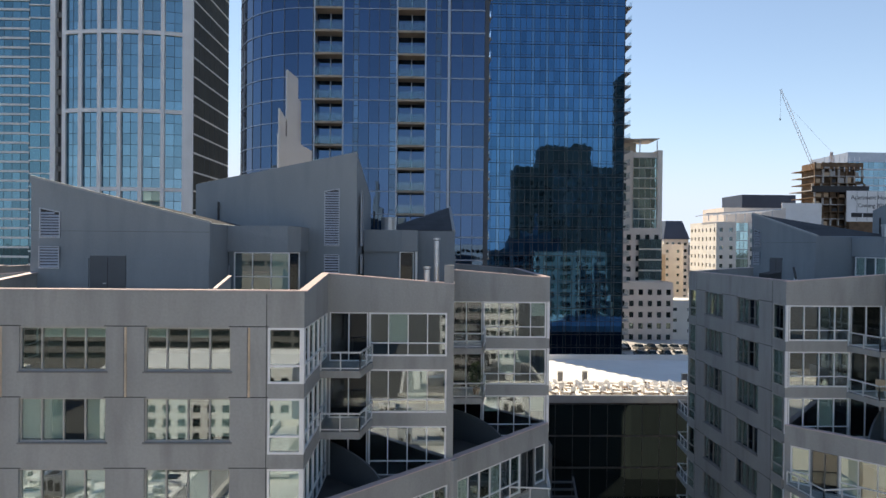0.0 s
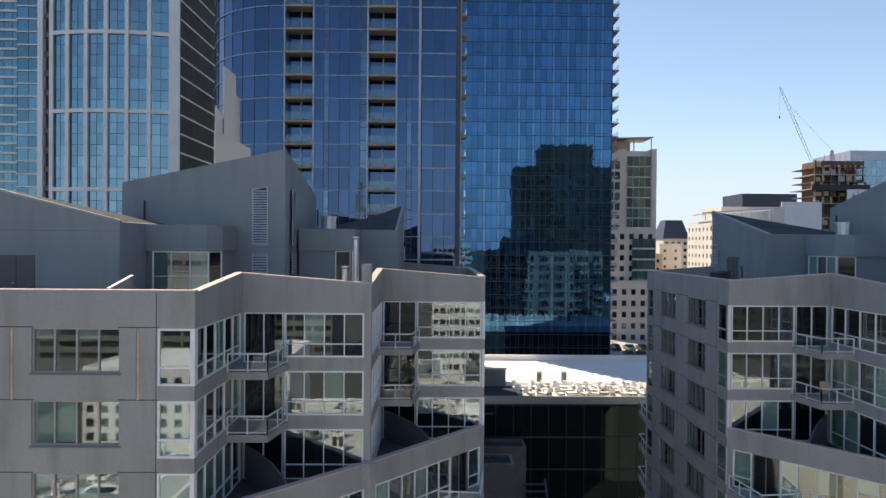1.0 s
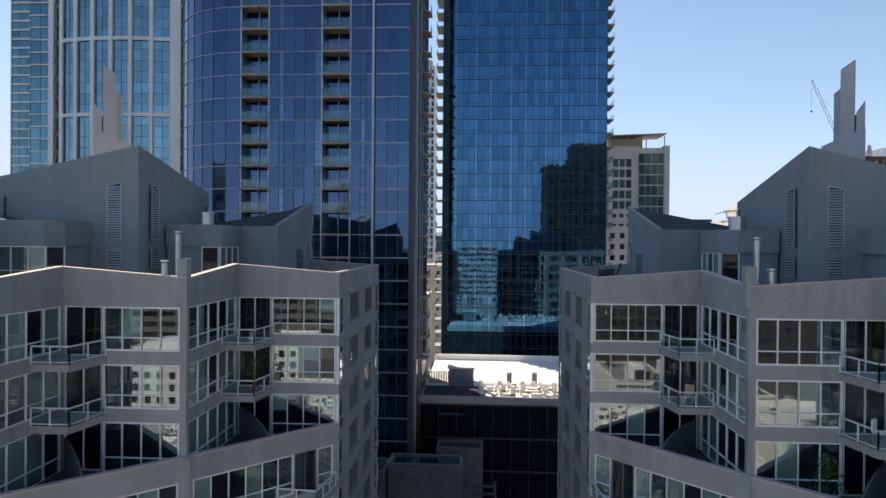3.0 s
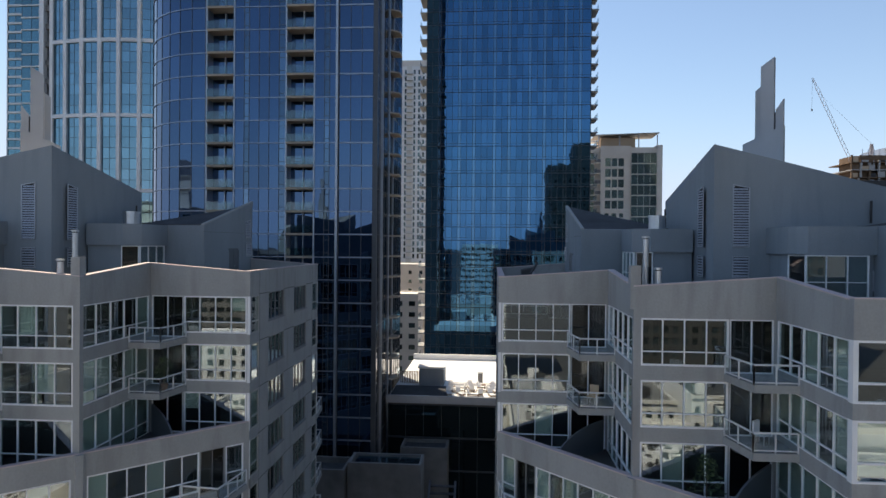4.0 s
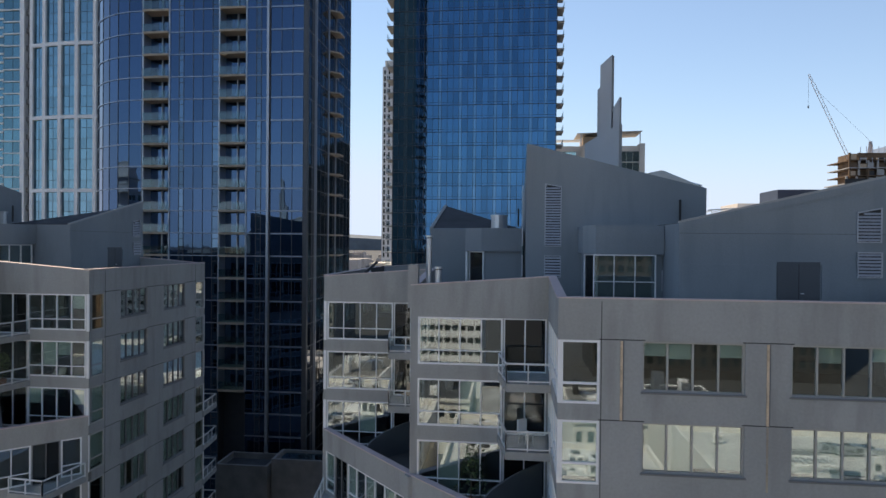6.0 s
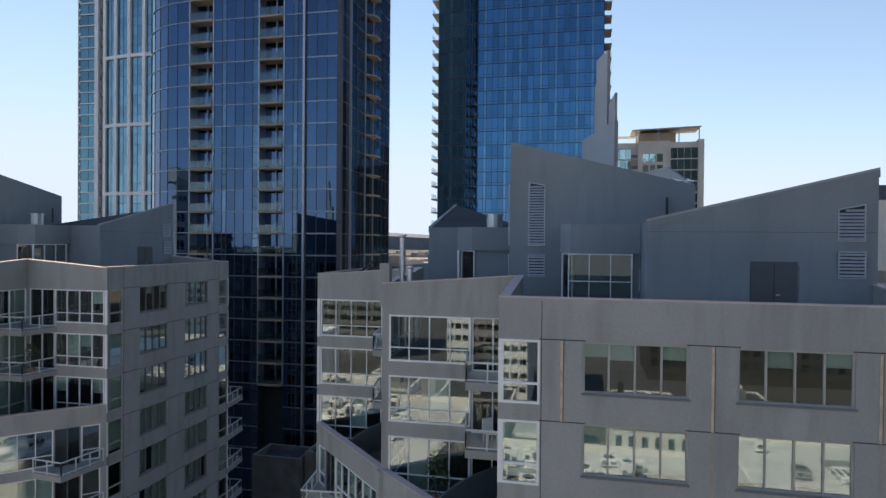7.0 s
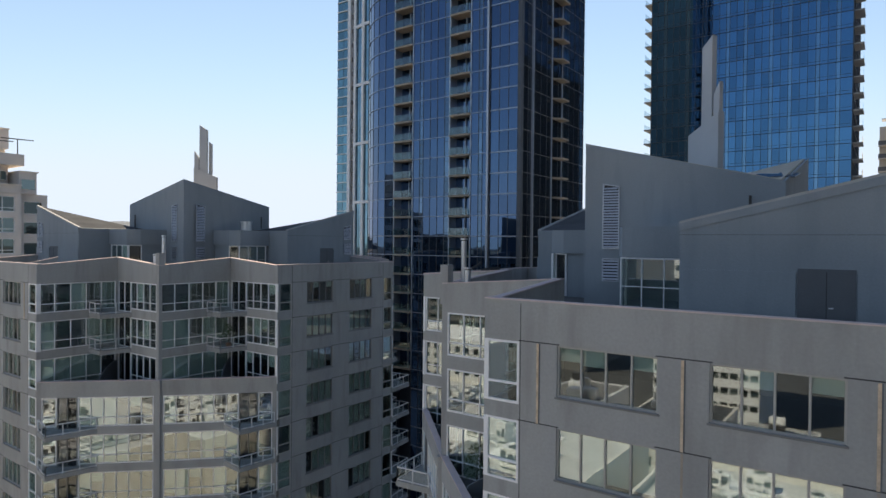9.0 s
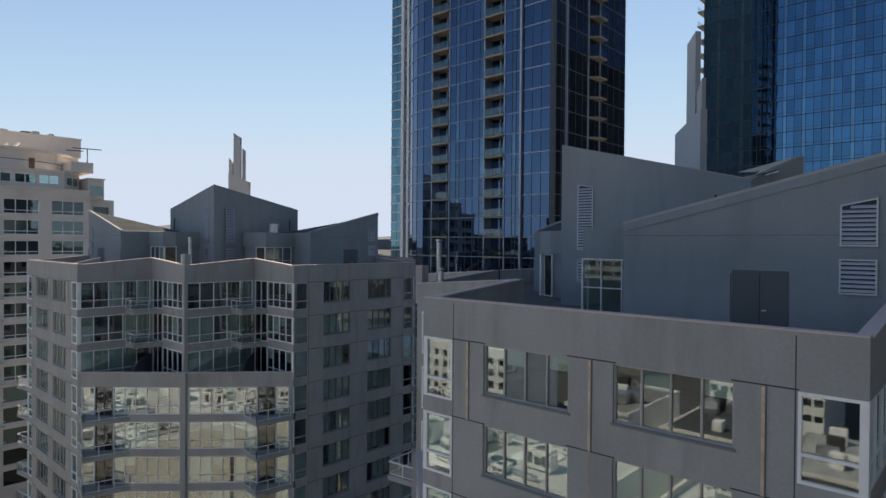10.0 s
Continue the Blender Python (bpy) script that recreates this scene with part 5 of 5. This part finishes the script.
def car(x, y, turn, paint, tone):
    c = thing("car", 0, 0, 0, tone + " parked car on the rooftop deck", "car", "cars on the parking deck")
    body = Mesh()
    body.prism([(-2.2, -0.85), (2.2, -0.85), (2.2, 0.85), (-2.2, 0.85)], 0.3, [0.85, 0.8, 0.8, 0.85])
    part("body", body, paint, c)
    cab = Mesh()
    cab.v += [(-1.7, -0.8, 0.85), (1.1, -0.8, 0.82), (1.1, 0.8, 0.82), (-1.7, 0.8, 0.85), (-1.1, -0.65, 1.42), (0.4, -0.65, 1.42), (0.4, 0.65, 1.42), (-1.1, 0.65, 1.42)]
    for q in ((3, 2, 1, 0), (4, 5, 6, 7), (0, 1, 5, 4), (1, 2, 6, 5), (2, 3, 7, 6), (3, 0, 4, 7)):
        cab.face(q)
    part("cabin", cab, GLASS_D, c)
    part("roof", Mesh().box(-1.05, 0.35, -0.62, 0.62, 1.42, 1.46), paint, c)
    for wx in (-1.35, 1.35):
        for wy in (-0.8, 0.65):
            part("wheel", Mesh(lambda a, b, d, wx=wx, wy=wy: (wx + a, wy + d, 0.32 + b)).tube(0, 0, 0, 0.15, 0.32, sides=10), TYRE, c)
    c.matrix_basis = pose(x, y, 14.5, 0, 0, turn)


for i in range(14):
    k = rng.randrange(3)
    car(49 + (i % 7) * 3.1 + rng.uniform(-0.3, 0.3), 141 + (i // 7) * 9, 90 + rng.uniform(-4, 4), CARPAINT[k], ("white", "black", "grey")[k])

# ---- across the street, mirrored in the glass ----
block("apartment_block", "sunlit white apartment block with small dark windows", -58, -24, -80, -60, 17.5, WHITEPANEL, 2.5, 2.6, (0.52, 0.6), "b", singles=False)
block("office_block", "brown-grey office block with long window bands", -120, -28, -165, -135, 36, SLABDARK, 3.4, 6.0, (0.86, 0.5), "b", singles=False)
# added out of view so that the upper notch windows mirror something dark
block("office_tower", "unseen dark block added to darken window reflections", -135, -104, -78, -14, 43, DARKTOWER, 3.8, 3.0, (0.6, 0.6), "br", singles=False)
block("apartment_block", "sunlit cream office block with ribbon windows", 4, 26, -120, -98, 40, WHITEPANEL, 3.2, 2.0, (0.8, 0.45), "b", singles=False)
dark = block("office_tower", "dark stone tower with stepped top", 58, 129, -170, -142, 92, DARKTOWER, 3.8, 3.0, (0.6, 0.6), "b", singles=False)
part("crown", Mesh().box(75, 109, -168, -144, 92, 106), DARKTOWER, dark)
part("roof_plant", Mesh().box(79, 84, -164, -148, 106, 107.4), DARKTOWER, dark)
part("roof_plant", Mesh().box(97, 106, -164, -148, 106, 108), DARKTOWER, dark)
block("office_tower", "dark stone office tower beside the street", 79, 112, 2, 70, 110, DARKTOWER, 3.8, 3.0, (0.7, 0.6), "l", singles=False)
tops = random.Random(21)
for i in (0, *range(5, 12)):
    x, w = -85 + i * 16, tops.uniform(11, 15)
    y, z = tops.uniform(-58, -46), tops.uniform(7, 13)
    tone = (PALE, WHITEPANEL, PALE, SLAB)[i % 4]
    t = block("street_building", "sunlit mid-rise street building with rooftop plant", x, x + w, y - 22, y, z, tone, 3.0, tops.uniform(1.5, 2.4), (tops.uniform(0.4, 0.7), tops.uniform(0.45, 0.6)), "b", singles=False)
    part("cornice", Mesh().box(x - 0.2, x + w + 0.2, y, y + 0.35, z - 0.5, z + 0.1), PALE, t)
    part("roof", Mesh().box(x + 0.4, x + w - 0.4, y - 21.6, y - 0.4, z - 0.3, z - 0.2), (ROOFING, GREYROOF, SLABDARK)[i % 3], t)
    for k in range(7):
        px, py = tops.uniform(x + 1, x + w - 4), tops.uniform(y - 20, y - 3)
        part("rooftop_unit", Mesh().box(px, px + tops.uniform(0.8, 3), py, py + tops.uniform(0.8, 2.5), z - 0.2, z + tops.uniform(0.6, 3.2)), tops.choice((WHITEPANEL, STEEL, WHITEPANEL, JOINT)), t)
block("warehouse", "pale low building across the street", -98, -70, -60, -20, 18, PALE, 4, 4, (0.4, 0.4), "b", singles=False)
clutter = random.Random(17)
# unseen roofs beyond x=25 are paled to bounce light onto the right front
for x0, x1, z, tone, roofing, word in ((-62, -24, 10.0, PALE, GREYROOF, "grey"), (-21, 22, 14.0, PALE, PALEDECK, "pale grey"), (25, 52, 12.0, PALE, PALEDECK, "pale grey"), (55, 100, 15.0, PALE, PALEDECK, "pale grey")):
    low = thing("low_building", (x0 + x1) / 2, -16, 0, "low flat-roofed building with " + word + " roof and rooftop plant", "building")
    part("wall", Mesh().box(x0, x1, -37, 4, 0, z), tone, low)
    part("roof", Mesh().box(x0 + 0.4, x1 - 0.4, -36.6, 3.6, z + 0.002, z + 0.1), roofing, low)
    rim = Mesh().box(x0, x1, 3.6, 4, z, z + 0.9).box(x0, x1, -37, -36.6, z, z + 0.9).box(x0, x0 + 0.4, -36.6, 3.6, z, z + 0.9).box(x1 - 0.4, x1, -36.6, 3.6, z, z + 0.9)
    part("parapet", rim, tone, low)
    grille, foot = Mesh(), Mesh()
    for i in range(10):
        x, y = clutter.uniform(x0 + 1, x1 - 12), clutter.uniform(-35, -6)
        part("roof_patch", Mesh().box(x, x + clutter.uniform(4, 11), y, y + clutter.uniform(3, 8), z + 0.102, z + 0.16 + 0.02 * i), (ROOFING, WHITEROOF, SLABDARK, WHITEROOF, PALEDECK)[i % 5], low)
    for i in range(46):
        x, y = clutter.uniform(x0 + 3, x1 - 5), clutter.uniform(-34, 0)
        w, d, h = clutter.uniform(0.7, 3.0), clutter.uniform(0.6, 2.4), clutter.uniform(0.9, 2.8)
        part("rooftop_unit", Mesh().box(x, x + w, y, y + d, z + 0.35, z + h), clutter.choice((STEEL, WHITEPANEL, WHITEPANEL, WHITEPANEL, WHITEPANEL)), low)
        foot.box(x + 0.1, x + w - 0.1, y + 0.1, y + d - 0.1, z + 0.1, z + 0.35)
        n = max(1, round(w / 0.9))
        for k in range(n):
            a = x + (k + 0.15) * w / n
            grille.box(a, a + 0.7 * w / n, y + d, y + d + 0.03, z + 0.35 + 0.25 * (h - 0.35), z + 0.35 + clutter.uniform(0.5, 0.85) * (h - 0.35))
        grille.tube(x + w / 2, y + d / 2, z + h + 0.002, z + h + 0.08, min(w, d) * 0.36, sides=12)
    part("unit_grilles", grille, JOINT, low, "dark louvres of the rooftop units", kind="stuff")
    part("unit_feet", foot, JOINT, low, kind="stuff")
    for i in range(6):
        x, y = clutter.uniform(x0 + 3, x1 - 9), clutter.uniform(-33, 0)
        rack_mesh = Mesh()
        for k in range(8):
            rack_mesh.bar((x + k * 0.7, y, z + 0.9), (x + k * 0.7, y + 3.0, z + 0.9), 0.06)
        rack_mesh.bar((x, y, z + 0.9), (x + 4.9, y, z + 0.9), 0.09).bar((x, y + 3, z + 0.9), (x + 4.9, y + 3, z + 0.9), 0.09)
        for px in (x, x + 4.9):
            for py in (y, y + 3):
                rack_mesh.bar((px, py, z + 0.1), (px, py, z + 0.9), 0.06)
        part("pipe_rack", rack_mesh, WHITEPANEL, low)
    for i in range(5):
        x, y = clutter.uniform(x0 + 2, x1 - 10), clutter.uniform(-34, 1)
        part("duct", Mesh().bar((x, y, z + 0.5), (x + clutter.uniform(4, 9), y + clutter.uniform(-1, 1), z + 0.5), 0.25), STEEL, low)
        part("skylight", Mesh().box(x + 1, x + 4, y - 2.5, y - 1.2, z + 0.1, z + 0.5), GLASS_D, low)

# plants on the balconies
def plant(x, y, z, size, label):
    p = thing("potted_plant", x, y, z, label, "plant")
    part("pot", Mesh().tube(x, y, z, z + 0.35, 0.17, 0.23), POT, p)
    part("stem", Mesh().tube(x, y, z + 0.35, z + 0.35 + size * 0.6, 0.03, 0.012, sides=6), BROWN, p)
    leaf = Mesh()
    for i in range(260):
        a, r = rng.uniform(0, 6.283), size * 0.42 * math.sqrt(rng.random())
        h = z + 0.45 + size * rng.random() ** 0.8
        r *= 1.15 - 0.75 * (h - z - 0.45) / size
        c = Vector((x + r * math.cos(a), y + r * math.sin(a), h))
        u = Vector((rng.gauss(0, 1), rng.gauss(0, 1), rng.gauss(0, 0.6))).normalized() * 0.1
        v = u.cross(Vector((rng.gauss(0, 1), rng.gauss(0, 1), 1))).normalized() * 0.035
        k = len(leaf.v)
        leaf.v += [tuple(c - u), tuple(c + v), tuple(c + u), tuple(c - v)]
        leaf.f.append((k, k + 1, k + 2, k + 3))
    part("foliage", leaf, LEAF, p, kind="stuff")


for side, (lx, ly), k, size in ((-1, (XM - 1.6, -HY - 1.3), 1, 1.5), (1, (XM + 3.0, YM - 1.2), 2, 1.9)):
    plant((2 * AXIS - CX - lx) if side < 0 else CX + lx, CY + ly, HEAD - STOREY * k - (2.53 if k < 2 else 2.55) + (0.115 if side < 0 else 0), size, "leafy green plant in a clay pot on balcony")

# loose things on the terraces
def patio_chair(x, y, z, turn, tone, label):
    c = thing("patio_chair", 0, 0, 0, label, "chair", "chairs on the terraces")
    part("seat", Mesh().box(-0.25, 0.25, -0.25, 0.25, 0.4, 0.46), tone, c)
    part("backrest", Mesh().prism([(-0.25, 0.22), (0.25, 0.22), (0.25, 0.3), (-0.25, 0.3)], 0.46, [0.95, 0.95, 1.0, 1.0]), tone, c)
    for lx in (-0.22, 0.22):
        for ly in (-0.22, 0.22):
            part("leg", Mesh().box(lx - 0.02, lx + 0.02, ly - 0.02, ly + 0.02, 0, 0.4), STEEL, c)
    c.matrix_basis = pose(x, y, z, 0, 0, turn)


BALCONY = HEAD - STOREY - 2.53
patio_chair(CX - HX - 1.0, CY + YM - 1.0, BALCONY, 40, WHITEPANEL, "white patio chair on a balcony")
patio_chair(CX + XM - 1.0, CY - HY - 1.2, BALCONY, -30, TAN, "tan patio chair on a balcony")
scope = thing("telescope", 24.6, 40.5, DECKZ, "dark telescope on a tripod on the roof terrace", "telescope")
part("barrel", Mesh().bar((24.4, 40.1, 37.9), (24.9, 41.2, 38.55), 0.06), JOINT, scope)
for dx, dy in ((-0.4, -0.3), (0.4, -0.3), (0.0, 0.5)):
    part("leg", Mesh().bar((24.6 + dx, 40.5 + dy, DECKZ), (24.6, 40.5, 38.1), 0.025), STEEL, scope)
grill = thing("grill", 24.4, 43.2, DECKZ, "black covered barbecue grill on the roof terrace", "grill")
part("body", Mesh().box(24.0, 24.8, 42.5, 43.9, DECKZ, 37.75), JOINT, grill)
part("lid", Mesh().prism([(24.0, 42.5), (24.8, 42.5), (24.8, 43.9), (24.0, 43.9)], 37.752, [38.05, 38.2, 38.2, 38.05]), JOINT, grill)

# ---- distance ----
city = Mesh()
for i in range(420):
    d = rng.uniform(330, 1500)
    a = rng.uniform(-0.75, 1.6)
    x, y = 20 - d * math.sin(a), d * math.cos(a)
    if y < 40 or (-40 < x < -10 and y < 340):
        continue
    w, h = rng.uniform(8, 22), rng.uniform(6, 22)
    city.box(x - w, x + w, y - w, y + w, 0, h)
FARCITY = mat("far_city", (0.42, 0.36, 0.32), 0.9, spread=0.25, scale=0.02, grain=0.2, bump=0, vary=0.5)
tagged(part("far_city", city, FARCITY), "hazy low city blocks in the distance", "city", kind="stuff")
ridge = Mesh()
n = 60
prof = [70 + 35 * math.sin(i * 0.31) + 25 * math.sin(i * 0.83 + 1) for i in range(n + 1)]
for i in range(n):
    a0, a1 = -1.2 + i * 3.0 / n, -1.2 + (i + 1) * 3.0 / n
    r0, r1 = 3300, 3900
    p = [(-r0 * math.sin(a0), r0 * math.cos(a0)), (-r0 * math.sin(a1), r0 * math.cos(a1)), (-r1 * math.sin(a1), r1 * math.cos(a1)), (-r1 * math.sin(a0), r1 * math.cos(a0))]
    ridge.prism(list(reversed(p)), -0.5, [prof[i] * 1.1, prof[i + 1] * 1.1, prof[i + 1] * 0.8, prof[i] * 0.8])
tagged(part("far_hills", ridge, HILL), "blue hazy hills on the horizon", "hills", kind="structure")
